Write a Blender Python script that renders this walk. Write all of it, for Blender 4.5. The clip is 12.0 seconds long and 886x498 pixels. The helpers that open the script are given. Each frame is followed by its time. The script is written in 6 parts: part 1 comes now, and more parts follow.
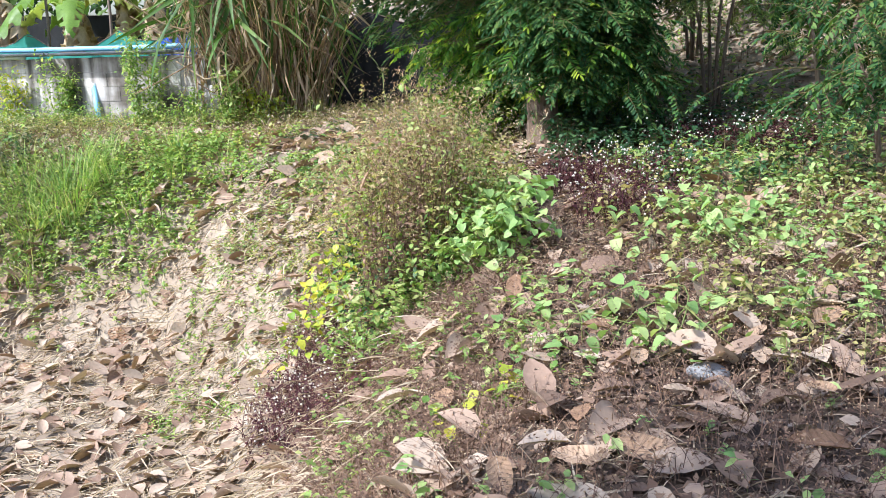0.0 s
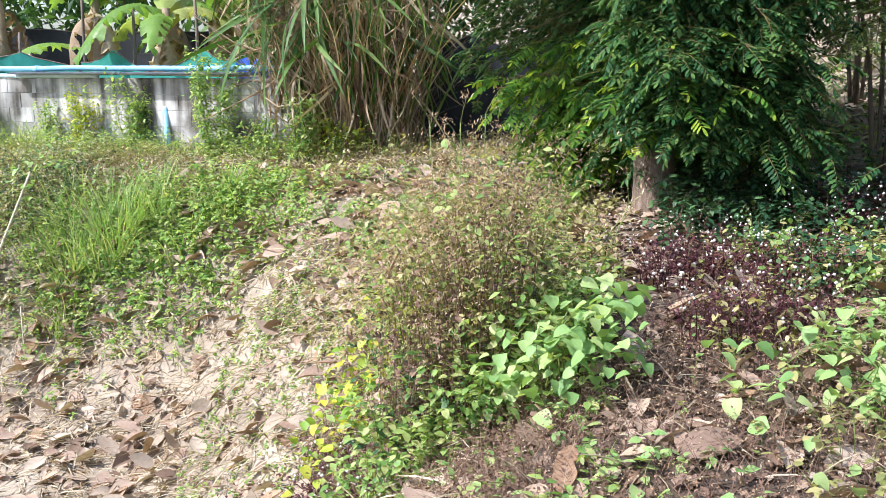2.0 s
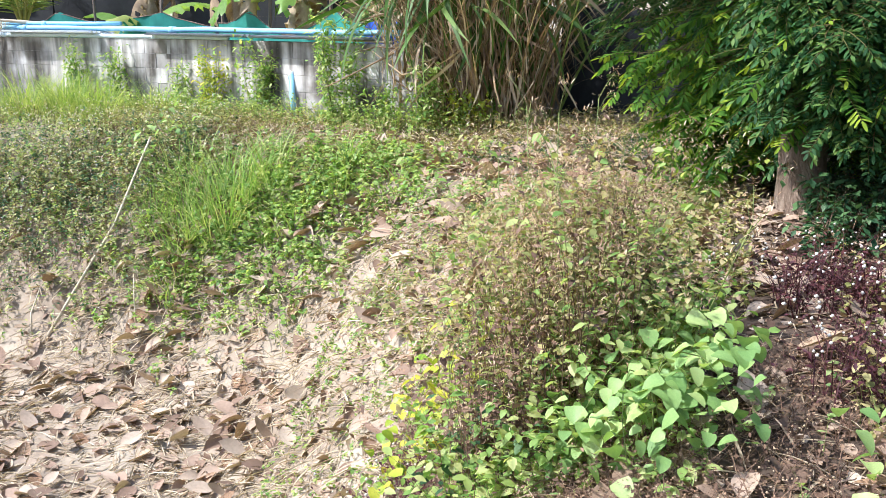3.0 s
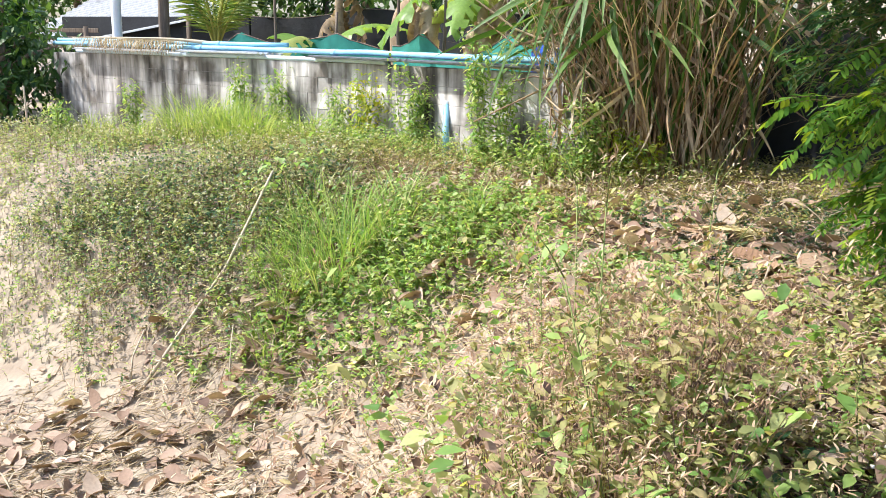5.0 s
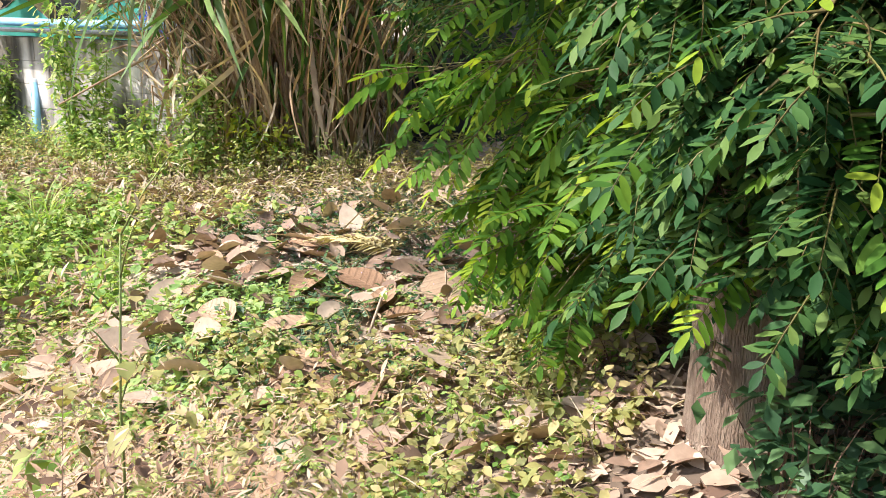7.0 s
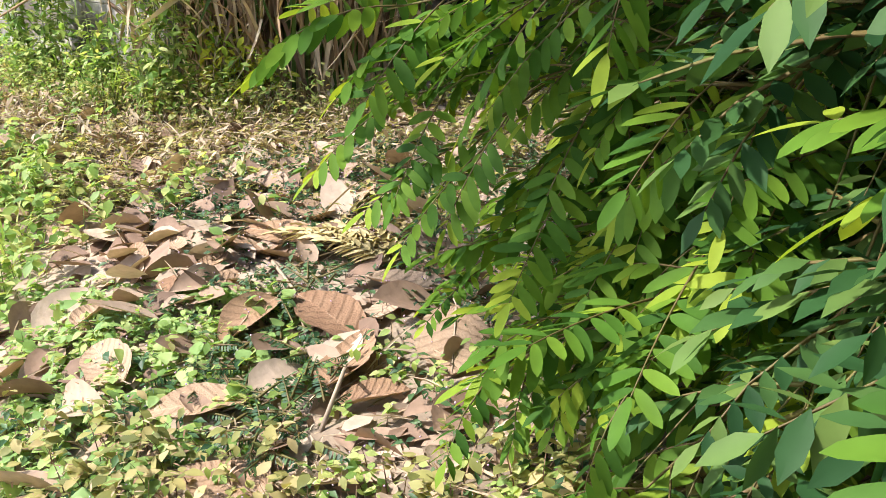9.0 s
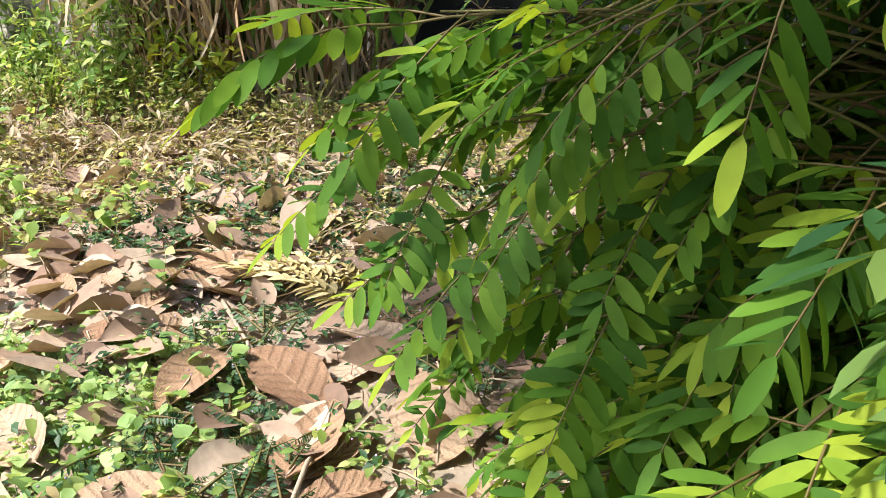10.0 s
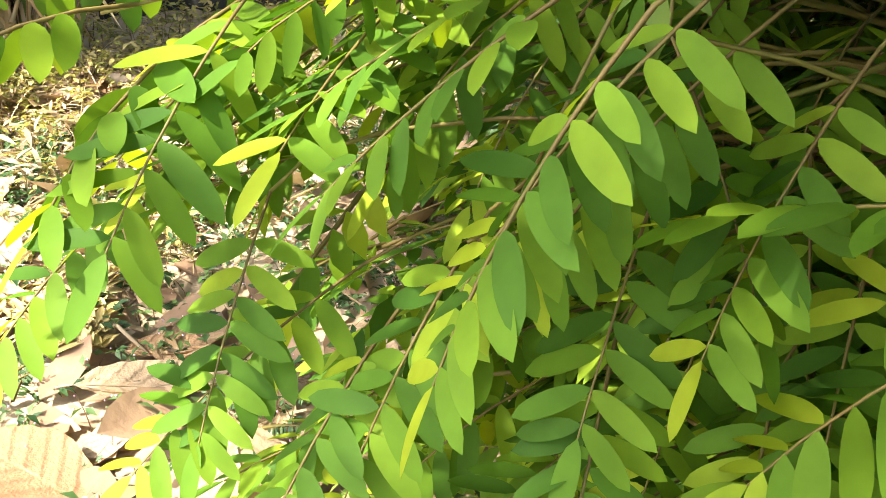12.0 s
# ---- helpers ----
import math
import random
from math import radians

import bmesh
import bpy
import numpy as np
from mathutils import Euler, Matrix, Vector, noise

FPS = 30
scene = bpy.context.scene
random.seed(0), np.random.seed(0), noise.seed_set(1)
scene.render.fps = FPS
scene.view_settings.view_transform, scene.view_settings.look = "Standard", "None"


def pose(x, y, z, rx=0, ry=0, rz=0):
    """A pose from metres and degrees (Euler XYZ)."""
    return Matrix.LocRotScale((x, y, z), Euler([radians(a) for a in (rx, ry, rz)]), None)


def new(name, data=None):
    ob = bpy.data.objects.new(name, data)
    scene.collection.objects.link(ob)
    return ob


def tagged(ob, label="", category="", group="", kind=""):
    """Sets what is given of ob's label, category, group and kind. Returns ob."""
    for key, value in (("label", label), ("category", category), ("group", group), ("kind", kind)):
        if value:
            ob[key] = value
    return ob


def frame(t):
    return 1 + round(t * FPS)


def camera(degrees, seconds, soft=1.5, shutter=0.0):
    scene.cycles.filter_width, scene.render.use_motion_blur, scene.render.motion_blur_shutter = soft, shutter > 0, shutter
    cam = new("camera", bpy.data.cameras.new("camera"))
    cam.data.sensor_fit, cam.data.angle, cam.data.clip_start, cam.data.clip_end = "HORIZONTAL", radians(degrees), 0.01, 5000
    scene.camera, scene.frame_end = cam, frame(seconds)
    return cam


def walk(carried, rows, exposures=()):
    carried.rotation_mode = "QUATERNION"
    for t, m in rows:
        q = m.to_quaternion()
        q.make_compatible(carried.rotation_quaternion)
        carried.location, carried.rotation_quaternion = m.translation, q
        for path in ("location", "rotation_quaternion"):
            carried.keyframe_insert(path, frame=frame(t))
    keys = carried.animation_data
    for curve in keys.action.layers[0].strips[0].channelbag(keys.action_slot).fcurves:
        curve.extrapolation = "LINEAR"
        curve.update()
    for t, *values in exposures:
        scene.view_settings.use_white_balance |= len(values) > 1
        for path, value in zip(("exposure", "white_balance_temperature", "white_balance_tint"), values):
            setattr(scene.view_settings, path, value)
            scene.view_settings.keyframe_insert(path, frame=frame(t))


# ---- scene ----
cam = camera(48.9, 12.0, 0.7)
METRES, EYE, TILT, LEAN, TURN = 9.0, 1.5, -12.5, 2.0, 0.0
ROWS = [
    (0.0, 0.0, 0.0, 0.0, 0.0, 0.0, -0.0),
    (0.5, 0.0072, 0.0502, 0.0133, 4.04, 0.27, -1.88),
    (1.0, 0.0155, 0.1024, 0.0294, 4.96, 0.35, -2.38),
    (1.5, 0.0231, 0.1539, 0.0445, 6.4, 0.86, -3.39),
    (2.0, 0.0425, 0.2017, 0.0543, 7.71, 0.92, -3.13),
    (2.5, 0.0553, 0.2364, 0.0656, 10.77, -2.18, -4.63),
    (3.0, 0.0603, 0.2804, 0.0809, 16.64, -2.08, -5.61),
    (3.5, 0.0667, 0.3214, 0.0908, 20.61, -2.16, -6.52),
    (5.5, 0.0763, 0.5376, 0.1402, 31.5, -2.46, -9.16),
    (6.0, 0.0737, 0.59, 0.1497, 25.05, 0.47, -8.55),
    (6.5, 0.0766, 0.6347, 0.1547, 16.61, -0.6, -6.23),
    (7.0, 0.0783, 0.678, 0.165, 13.91, -2.31, -5.36),
    (9.0, 0.0464, 0.8493, 0.1984, 17.18, -8.4, -6.5),
    (9.5, 0.0363, 0.8727, 0.2021, 16.66, -9.06, -8.21),
    (10.0, 0.0224, 0.8967, 0.2074, 14.79, -8.64, -8.17),
    (10.5, 0.0146, 0.9099, 0.2089, 12.83, -10.14, -7.39),
    (11.0, 0.0069, 0.9227, 0.2108, 9.42, -10.45, -6.7),
    (11.5, -0.0013, 0.9421, 0.2126, 3.92, -11.45, -5.44),
    (12.0, -0.0023, 0.9494, 0.2156, -3.07, -11.78, -2.09),
]
EXPOSURES = [(0.0, 1.02, 5650, 11), (3.5, 1.1, 5750, 10), (5.5, 1.15, 6250, 10), (7.0, 1.25, 6350, 13), (9.5, 1.22, 6350, 13), (10.5, 1.32, 6600, 9), (11.2, 1.7, 7000, 7), (12.0, 2.5, 7800, 7)]
walk(cam, [(t, pose(0, 0, EYE, TILT, LEAN, TURN) @ pose(METRES * x, METRES * y, METRES * z, 90 + pitch, roll, yaw)) for t, x, y, z, yaw, pitch, roll in ROWS], EXPOSURES)

# ---- light ----
SUN_EL, SUN_AZ = 50.0, 245.0
world = bpy.data.worlds.new("sky")
scene.world = world
world.use_nodes = True
wn = world.node_tree.nodes
sky = wn.new("ShaderNodeTexSky")
sky.sky_type, sky.sun_disc = "NISHITA", False
sky.sun_elevation, sky.sun_rotation = radians(SUN_EL), radians(SUN_AZ)
sky.air_density, sky.dust_density, sky.ozone_density = 1.0, 2.5, 1.0
wn["Background"].inputs["Strength"].default_value = 0.15
world.node_tree.links.new(sky.outputs["Color"], wn["Background"].inputs["Color"])
sun = new("sun", bpy.data.lights.new("sun", "SUN"))
sun.data.energy, sun.data.angle, sun.data.color = 3.7, radians(1.5), (1.0, 0.95, 0.88)
sun_to = Vector((math.sin(radians(SUN_AZ)) * math.cos(radians(SUN_EL)), math.cos(radians(SUN_AZ)) * math.cos(radians(SUN_EL)), math.sin(radians(SUN_EL))))
sun.rotation_mode = "QUATERNION"
sun.rotation_quaternion = sun_to.to_track_quat("Z", "Y")
sun.location = (-6, -8, 20)

# ---- materials ----


def nodes_of(name):
    m = bpy.data.materials.new(name)
    m.use_nodes = True
    return m, m.node_tree.nodes, m.node_tree.links


def ramp_node(nt, cols):
    r = nt.new("ShaderNodeValToRGB")
    e = r.color_ramp.elements
    while len(e) < len(cols):
        e.new(0.5)
    for i, c in enumerate(cols):
        e[i].position = i / max(1, len(cols) - 1)
        e[i].color = (*c, 1)
    return r


def leaf_mat(name, cols, trans=0.35, rough=0.5, per="island", mottle=8.0, bump=0.15, spec=0.35):
    """Thin plant matter: a colour per piece, mottling, light shining through."""
    m, nt, ln = nodes_of(name)
    p = nt["Principled BSDF"]
    if per == "island":
        src = nt.new("ShaderNodeNewGeometry").outputs["Random Per Island"]
    else:
        src = nt.new("ShaderNodeObjectInfo").outputs["Random"]
    r = ramp_node(nt, cols)
    tc = nt.new("ShaderNodeTexCoord")
    nz = nt.new("ShaderNodeTexNoise")
    nz.inputs["Scale"].default_value, nz.inputs["Detail"].default_value = mottle, 5.0
    ln.new(tc.outputs["Object"], nz.inputs["Vector"])
    ad = nt.new("ShaderNodeMath")
    ad.operation = "MULTIPLY_ADD"
    ln.new(nz.outputs["Fac"], ad.inputs[0])
    ad.inputs[1].default_value = 0.5
    sb = nt.new("ShaderNodeMath")
    sb.operation = "SUBTRACT"
    ln.new(src, sb.inputs[0])
    sb.inputs[1].default_value = 0.25
    ln.new(sb.outputs[0], ad.inputs[2])
    ln.new(ad.outputs[0], r.inputs["Fac"])
    n2 = nt.new("ShaderNodeTexNoise")
    n2.inputs["Scale"].default_value, n2.inputs["Detail"].default_value = mottle * 9, 4.0
    ln.new(tc.outputs["Object"], n2.inputs["Vector"])
    mr = nt.new("ShaderNodeMapRange")
    mr.inputs["To Min"].default_value, mr.inputs["To Max"].default_value = 0.7, 1.25
    ln.new(n2.outputs["Fac"], mr.inputs["Value"])
    mx = nt.new("ShaderNodeMix")
    mx.data_type, mx.blend_type = "RGBA", "MULTIPLY"
    mx.inputs["Factor"].default_value = 1.0
    ln.new(r.outputs["Color"], mx.inputs["A"])
    ln.new(mr.outputs["Result"], mx.inputs["B"])
    ln.new(mx.outputs["Result"], p.inputs["Base Color"])
    p.inputs["Roughness"].default_value = rough
    p.inputs["Specular IOR Level"].default_value = spec
    bp = nt.new("ShaderNodeBump")
    bp.inputs["Strength"].default_value, bp.inputs["Distance"].default_value = bump, 0.01
    ln.new(n2.outputs["Fac"], bp.inputs["Height"])
    ln.new(bp.outputs["Normal"], p.inputs["Normal"])
    if trans > 0:
        t = nt.new("ShaderNodeBsdfTranslucent")
        g = nt.new("ShaderNodeMix")
        g.data_type, g.blend_type = "RGBA", "MULTIPLY"
        g.inputs["Factor"].default_value = 1.0
        g.inputs["B"].default_value = (1.25, 1.2, 0.6, 1)
        ln.new(mx.outputs["Result"], g.inputs["A"])
        ln.new(g.outputs["Result"], t.inputs["Color"])
        ms = nt.new("ShaderNodeMixShader")
        ms.inputs["Fac"].default_value = trans
        ln.new(p.outputs["BSDF"], ms.inputs[1])
        ln.new(t.outputs["BSDF"], ms.inputs[2])
        ln.new(ms.outputs["Shader"], nt["Material Output"].inputs["Surface"])
    return m


def solid_mat(name, cols, scale=4.0, rough=0.7, metal=0.0, bump=0.3, dist=0.01, stretch=(1, 1, 1), spec=0.4, detail=8.0):
    """An opaque surface whose colour wanders over the ramp at two scales."""
    m, nt, ln = nodes_of(name)
    p = nt["Principled BSDF"]
    tc = nt.new("ShaderNodeTexCoord")
    mp = nt.new("ShaderNodeMapping")
    mp.inputs["Scale"].default_value = stretch
    ln.new(tc.outputs["Object"], mp.inputs["Vector"])
    nz = nt.new("ShaderNodeTexNoise")
    nz.inputs["Scale"].default_value, nz.inputs["Detail"].default_value, nz.inputs["Roughness"].default_value = scale, detail, 0.65
    ln.new(mp.outputs["Vector"], nz.inputs["Vector"])
    st = nt.new("ShaderNodeMapRange")
    st.inputs["From Min"].default_value, st.inputs["From Max"].default_value = 0.28, 0.72
    ln.new(nz.outputs["Fac"], st.inputs["Value"])
    r = ramp_node(nt, cols)
    ln.new(st.outputs["Result"], r.inputs["Fac"])
    ln.new(r.outputs["Color"], p.inputs["Base Color"])
    p.inputs["Roughness"].default_value, p.inputs["Metallic"].default_value = rough, metal
    p.inputs["Specular IOR Level"].default_value = spec
    n2 = nt.new("ShaderNodeTexNoise")
    n2.inputs["Scale"].default_value, n2.inputs["Detail"].default_value = scale * 8, 6.0
    ln.new(mp.outputs["Vector"], n2.inputs["Vector"])
    bp = nt.new("ShaderNodeBump")
    bp.inputs["Strength"].default_value, bp.inputs["Distance"].default_value = bump, dist
    ln.new(n2.outputs["Fac"], bp.inputs["Height"])
    ln.new(bp.outputs["Normal"], p.inputs["Normal"])
    return m


def wall_mat(name):
    """Grey concrete: pale patches, dark rain streaks running down, a random tone per block."""
    m, nt, ln = nodes_of(name)
    p = nt["Principled BSDF"]
    ge = nt.new("ShaderNodeNewGeometry")
    mp = nt.new("ShaderNodeMapping")
    mp.inputs["Scale"].default_value = (5.5, 5.5, 0.7)
    ln.new(ge.outputs["Position"], mp.inputs["Vector"])
    n1 = nt.new("ShaderNodeTexNoise")
    n1.inputs["Scale"].default_value, n1.inputs["Detail"].default_value = 1.3, 7.0
    ln.new(mp.outputs["Vector"], n1.inputs["Vector"])
    r1 = ramp_node(nt, [(0.10, 0.09, 0.08), (0.25, 0.23, 0.205), (0.42, 0.39, 0.36), (0.62, 0.59, 0.55)])
    r1.color_ramp.elements[0].position, r1.color_ramp.elements[1].position = 0.33, 0.43
    r1.color_ramp.elements[2].position, r1.color_ramp.elements[3].position = 0.56, 0.72
    ln.new(n1.outputs["Fac"], r1.inputs["Fac"])
    n2 = nt.new("ShaderNodeTexNoise")
    n2.inputs["Scale"].default_value, n2.inputs["Detail"].default_value = 2.2, 8.0
    ln.new(ge.outputs["Position"], n2.inputs["Vector"])
    r2 = ramp_node(nt, [(0.38, 0.35, 0.31), (0.95, 0.95, 0.95), (1.45, 1.43, 1.4)])
    r2.color_ramp.elements[0].position, r2.color_ramp.elements[2].position = 0.36, 0.66
    ln.new(n2.outputs["Fac"], r2.inputs["Fac"])
    oi = nt.new("ShaderNodeObjectInfo")
    mr = nt.new("ShaderNodeMapRange")
    mr.inputs["To Min"].default_value, mr.inputs["To Max"].default_value = 0.93, 1.07
    ln.new(oi.outputs["Random"], mr.inputs["Value"])
    a = nt.new("ShaderNodeMix")
    a.data_type, a.blend_type = "RGBA", "MULTIPLY"
    a.inputs["Factor"].default_value = 1.0
    ln.new(r1.outputs["Color"], a.inputs["A"])
    ln.new(r2.outputs["Color"], a.inputs["B"])
    b = nt.new("ShaderNodeMix")
    b.data_type, b.blend_type = "RGBA", "MULTIPLY"
    b.inputs["Factor"].default_value = 1.0
    ln.new(a.outputs["Result"], b.inputs["A"])
    ln.new(mr.outputs["Result"], b.inputs["B"])
    ln.new(b.outputs["Result"], p.inputs["Base Color"])
    p.inputs["Roughness"].default_value = 0.92
    n3 = nt.new("ShaderNodeTexNoise")
    n3.inputs["Scale"].default_value, n3.inputs["Detail"].default_value = 45.0, 6.0
    ln.new(ge.outputs["Position"], n3.inputs["Vector"])
    bp = nt.new("ShaderNodeBump")
    bp.inputs["Strength"].default_value, bp.inputs["Distance"].default_value = 0.5, 0.01
    ln.new(n3.outputs["Fac"], bp.inputs["Height"])
    ln.new(bp.outputs["Normal"], p.inputs["Normal"])
    return m


SOIL = solid_mat("soil", [(0.16, 0.12, 0.085), (0.25, 0.195, 0.14), (0.33, 0.27, 0.20), (0.41, 0.345, 0.26)], 0.9, 0.95, 0, 0.9, 0.03, detail=12)


def add_mould_shade(m):
    """Darkens weed-covered earth: leaf mould plus painted-in shade, with a ragged border."""
    nt, ln = m.node_tree.nodes, m.node_tree.links
    p = nt["Principled BSDF"]
    sx = nt.new("ShaderNodeSeparateXYZ")
    ge = nt.new("ShaderNodeNewGeometry")
    ln.new(ge.outputs["Position"], sx.inputs[0])
    nz = nt.new("ShaderNodeTexNoise")
    nz.inputs["Scale"].default_value, nz.inputs["Detail"].default_value = 1.6, 8.0
    ln.new(ge.outputs["Position"], nz.inputs["Vector"])
    w = nt.new("ShaderNodeMath")
    w.operation = "MULTIPLY_ADD"
    ln.new(nz.outputs["Fac"], w.inputs[0])
    w.inputs[1].default_value = 2.6
    ln.new(sx.outputs["X"], w.inputs[2])
    mr = nt.new("ShaderNodeMapRange")
    mr.inputs["From Min"].default_value, mr.inputs["From Max"].default_value = 0.55, 1.35
    ln.new(w.outputs[0], mr.inputs["Value"])
    far = nt.new("ShaderNodeMapRange")
    far.inputs["From Min"].default_value, far.inputs["From Max"].default_value = 10.5, 8.2
    ln.new(sx.outputs["Y"], far.inputs["Value"])
    both = nt.new("ShaderNodeMath")
    both.operation = "MULTIPLY"
    ln.new(mr.outputs["Result"], both.inputs[0])
    ln.new(far.outputs["Result"], both.inputs[1])
    # near-black browns carry the shadow between the stems as well as mould
    r = ramp_node(nt, [(0.035, 0.025, 0.018), (0.085, 0.058, 0.04), (0.15, 0.105, 0.075)])
    ln.new(nz.outputs["Fac"], r.inputs["Fac"])
    mx = nt.new("ShaderNodeMix")
    mx.data_type = "RGBA"
    ln.new(both.outputs[0], mx.inputs["Factor"])
    ln.new(p.inputs["Base Color"].links[0].from_socket, mx.inputs["A"])
    ln.new(r.outputs["Color"], mx.inputs["B"])
    ln.new(mx.outputs["Result"], p.inputs["Base Color"])


add_mould_shade(SOIL)
CONCRETE = wall_mat("weathered_concrete")
MORTAR = solid_mat("mortar", [(0.24, 0.22, 0.195), (0.42, 0.39, 0.355)], 5, 0.95)
PVC_BLUE = solid_mat("blue_pvc", [(0.20, 0.45, 0.62), (0.33, 0.60, 0.76)], 2.5, 0.45, 0, 0.08)
PVC_PALE = solid_mat("faded_pvc", [(0.50, 0.62, 0.70), (0.72, 0.80, 0.84)], 2.5, 0.5, 0, 0.08)
WHITE_PAINT = solid_mat("white_paint", [(0.66, 0.68, 0.70), (0.82, 0.83, 0.84)], 3, 0.55)
ZINC = solid_mat("zinc_sheet", [(0.14, 0.15, 0.165), (0.23, 0.245, 0.265), (0.32, 0.335, 0.35)], 1.2, 0.55, 0.2, 0.15, stretch=(6, 0.6, 1))
DARK_WOOD = solid_mat("old_timber", [(0.06, 0.045, 0.035), (0.16, 0.12, 0.09), (0.28, 0.23, 0.18)], 3, 0.9, stretch=(6, 6, 0.6))
BARK = solid_mat("bark", [(0.10, 0.065, 0.045), (0.24, 0.17, 0.12), (0.40, 0.31, 0.23)], 5, 0.95, 0, 1.0, 0.02, (5, 5, 0.8))
TWIG = solid_mat("dry_twig", [(0.25, 0.18, 0.12), (0.45, 0.36, 0.27)], 8, 0.9)
PALE_STICK = solid_mat("pale_stick", [(0.38, 0.30, 0.20), (0.62, 0.54, 0.40)], 9, 0.85)
TEAL_NET = leaf_mat("teal_net", [(0.03, 0.25, 0.21), (0.09, 0.42, 0.35)], 0.4, 0.7, "object", 1.0)
BLACK_NET = solid_mat("black_net", [(0.012, 0.013, 0.016), (0.035, 0.037, 0.042)], 2, 0.8, 0, 0.4, 0.02)
BLUE_TARP = solid_mat("blue_tarp", [(0.02, 0.06, 0.40), (0.05, 0.14, 0.55)], 3, 0.5)
STONE = solid_mat("stone", [(0.2, 0.195, 0.19), (0.36, 0.35, 0.34)], 12, 0.9, 0, 0.6)

BUSH_LEAF = leaf_mat("bush_leaflet", [(0.04, 0.11, 0.018), (0.085, 0.195, 0.024), (0.17, 0.29, 0.03), (0.33, 0.42, 0.04)], 0.42, 0.6, "island", 3.0, 0.05, 0.12)
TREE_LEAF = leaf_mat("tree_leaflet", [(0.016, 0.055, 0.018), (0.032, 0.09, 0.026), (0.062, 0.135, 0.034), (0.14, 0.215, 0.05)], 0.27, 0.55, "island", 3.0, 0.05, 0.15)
RACHIS = solid_mat("leaf_stalk", [(0.10, 0.045, 0.02), (0.13, 0.14, 0.03)], 6, 0.6)
GREEN_STEM = solid_mat("green_stem", [(0.10, 0.16, 0.03), (0.26, 0.28, 0.08)], 8, 0.6)
DEAD_LEAF = leaf_mat("dead_leaf", [(0.23, 0.135, 0.08), (0.34, 0.22, 0.135), (0.42, 0.295, 0.195), (0.47, 0.36, 0.26)], 0.1, 0.8, "object", 5.0, 0.4, 0.2)


def add_veins(m, pairs):
    """Side veins and a pale midrib along the leaf's own length, as relief and colour."""
    nt, ln = m.node_tree.nodes, m.node_tree.links
    tc = nt.new("ShaderNodeTexCoord")
    sx = nt.new("ShaderNodeSeparateXYZ")
    ln.new(tc.outputs["Object"], sx.inputs[0])

    def op(kind, a, b):
        k = nt.new("ShaderNodeMath")
        k.operation = kind
        for i, v in ((0, a), (1, b)):
            if isinstance(v, (int, float)):
                k.inputs[i].default_value = v
            else:
                ln.new(v, k.inputs[i])
        return k.outputs[0]
    ax = op("ABSOLUTE", sx.outputs["X"], 0)
    w = op("SINE", op("MULTIPLY", op("SUBTRACT", sx.outputs["Y"], op("MULTIPLY", ax, 0.78)), 6.283 * pairs), 0)
    line = op("POWER", op("MULTIPLY_ADD", w, 0.5), 3.0)
    line.node.inputs[0].links[0].from_node.inputs[2].default_value = 0.5
    mid = op("LESS_THAN", ax, 0.012)
    shade = nt.new("ShaderNodeMapRange")
    shade.inputs["To Min"].default_value, shade.inputs["To Max"].default_value = 1.05, 0.82
    ln.new(line, shade.inputs["Value"])
    both = op("MAXIMUM", shade.outputs["Result"], op("MULTIPLY", mid, 1.18))
    p = nt["Principled BSDF"]
    old = p.inputs["Base Color"].links[0].from_socket
    mx = nt.new("ShaderNodeMix")
    mx.data_type, mx.blend_type = "RGBA", "MULTIPLY"
    mx.inputs["Factor"].default_value = 1.0
    ln.new(old, mx.inputs["A"])
    ln.new(both, mx.inputs["B"])
    ln.new(mx.outputs["Result"], p.inputs["Base Color"])
    bp = nt.new("ShaderNodeBump")
    bp.inputs["Strength"].default_value, bp.inputs["Distance"].default_value = 0.4, 0.005
    ln.new(line, bp.inputs["Height"])
    ln.new(p.inputs["Normal"].links[0].from_socket, bp.inputs["Normal"])
    ln.new(bp.outputs["Normal"], p.inputs["Normal"])


add_veins(DEAD_LEAF, 8)
LITTER = leaf_mat("small_dead_leaf", [(0.18, 0.115, 0.078), (0.32, 0.215, 0.15), (0.42, 0.31, 0.225), (0.50, 0.40, 0.305)], 0.12, 0.75, "island", 4.0, 0.3)
STRAW = leaf_mat("straw", [(0.28, 0.205, 0.13), (0.43, 0.34, 0.23), (0.56, 0.47, 0.34)], 0.15, 0.7, "island", 4.0, 0.1)
BROWN_STEM = leaf_mat("brown_stem", [(0.085, 0.05, 0.034), (0.17, 0.10, 0.065), (0.29, 0.19, 0.12)], 0.1, 0.8, "island", 4.0, 0.1)
PURPLE_STEM = leaf_mat("purple_stem", [(0.035, 0.010, 0.014), (0.075, 0.02, 0.026), (0.13, 0.045, 0.04)], 0.1, 0.6, "island", 4.0, 0.1)
GRASS = leaf_mat("grass_blade", [(0.14, 0.26, 0.06), (0.25, 0.40, 0.09), (0.40, 0.51, 0.15), (0.60, 0.58, 0.28)], 0.4, 0.5, "island", 3.0, 0.05)
PALE_GRASS = leaf_mat("pale_grass_blade", [(0.20, 0.32, 0.06), (0.36, 0.46, 0.12), (0.52, 0.55, 0.22)], 0.4, 0.5, "island", 3.0, 0.05)
WEED = leaf_mat("weed_leaf", [(0.13, 0.25, 0.06), (0.25, 0.40, 0.10), (0.40, 0.51, 0.16), (0.56, 0.58, 0.25)], 0.5, 0.5, "island", 3.0, 0.05)
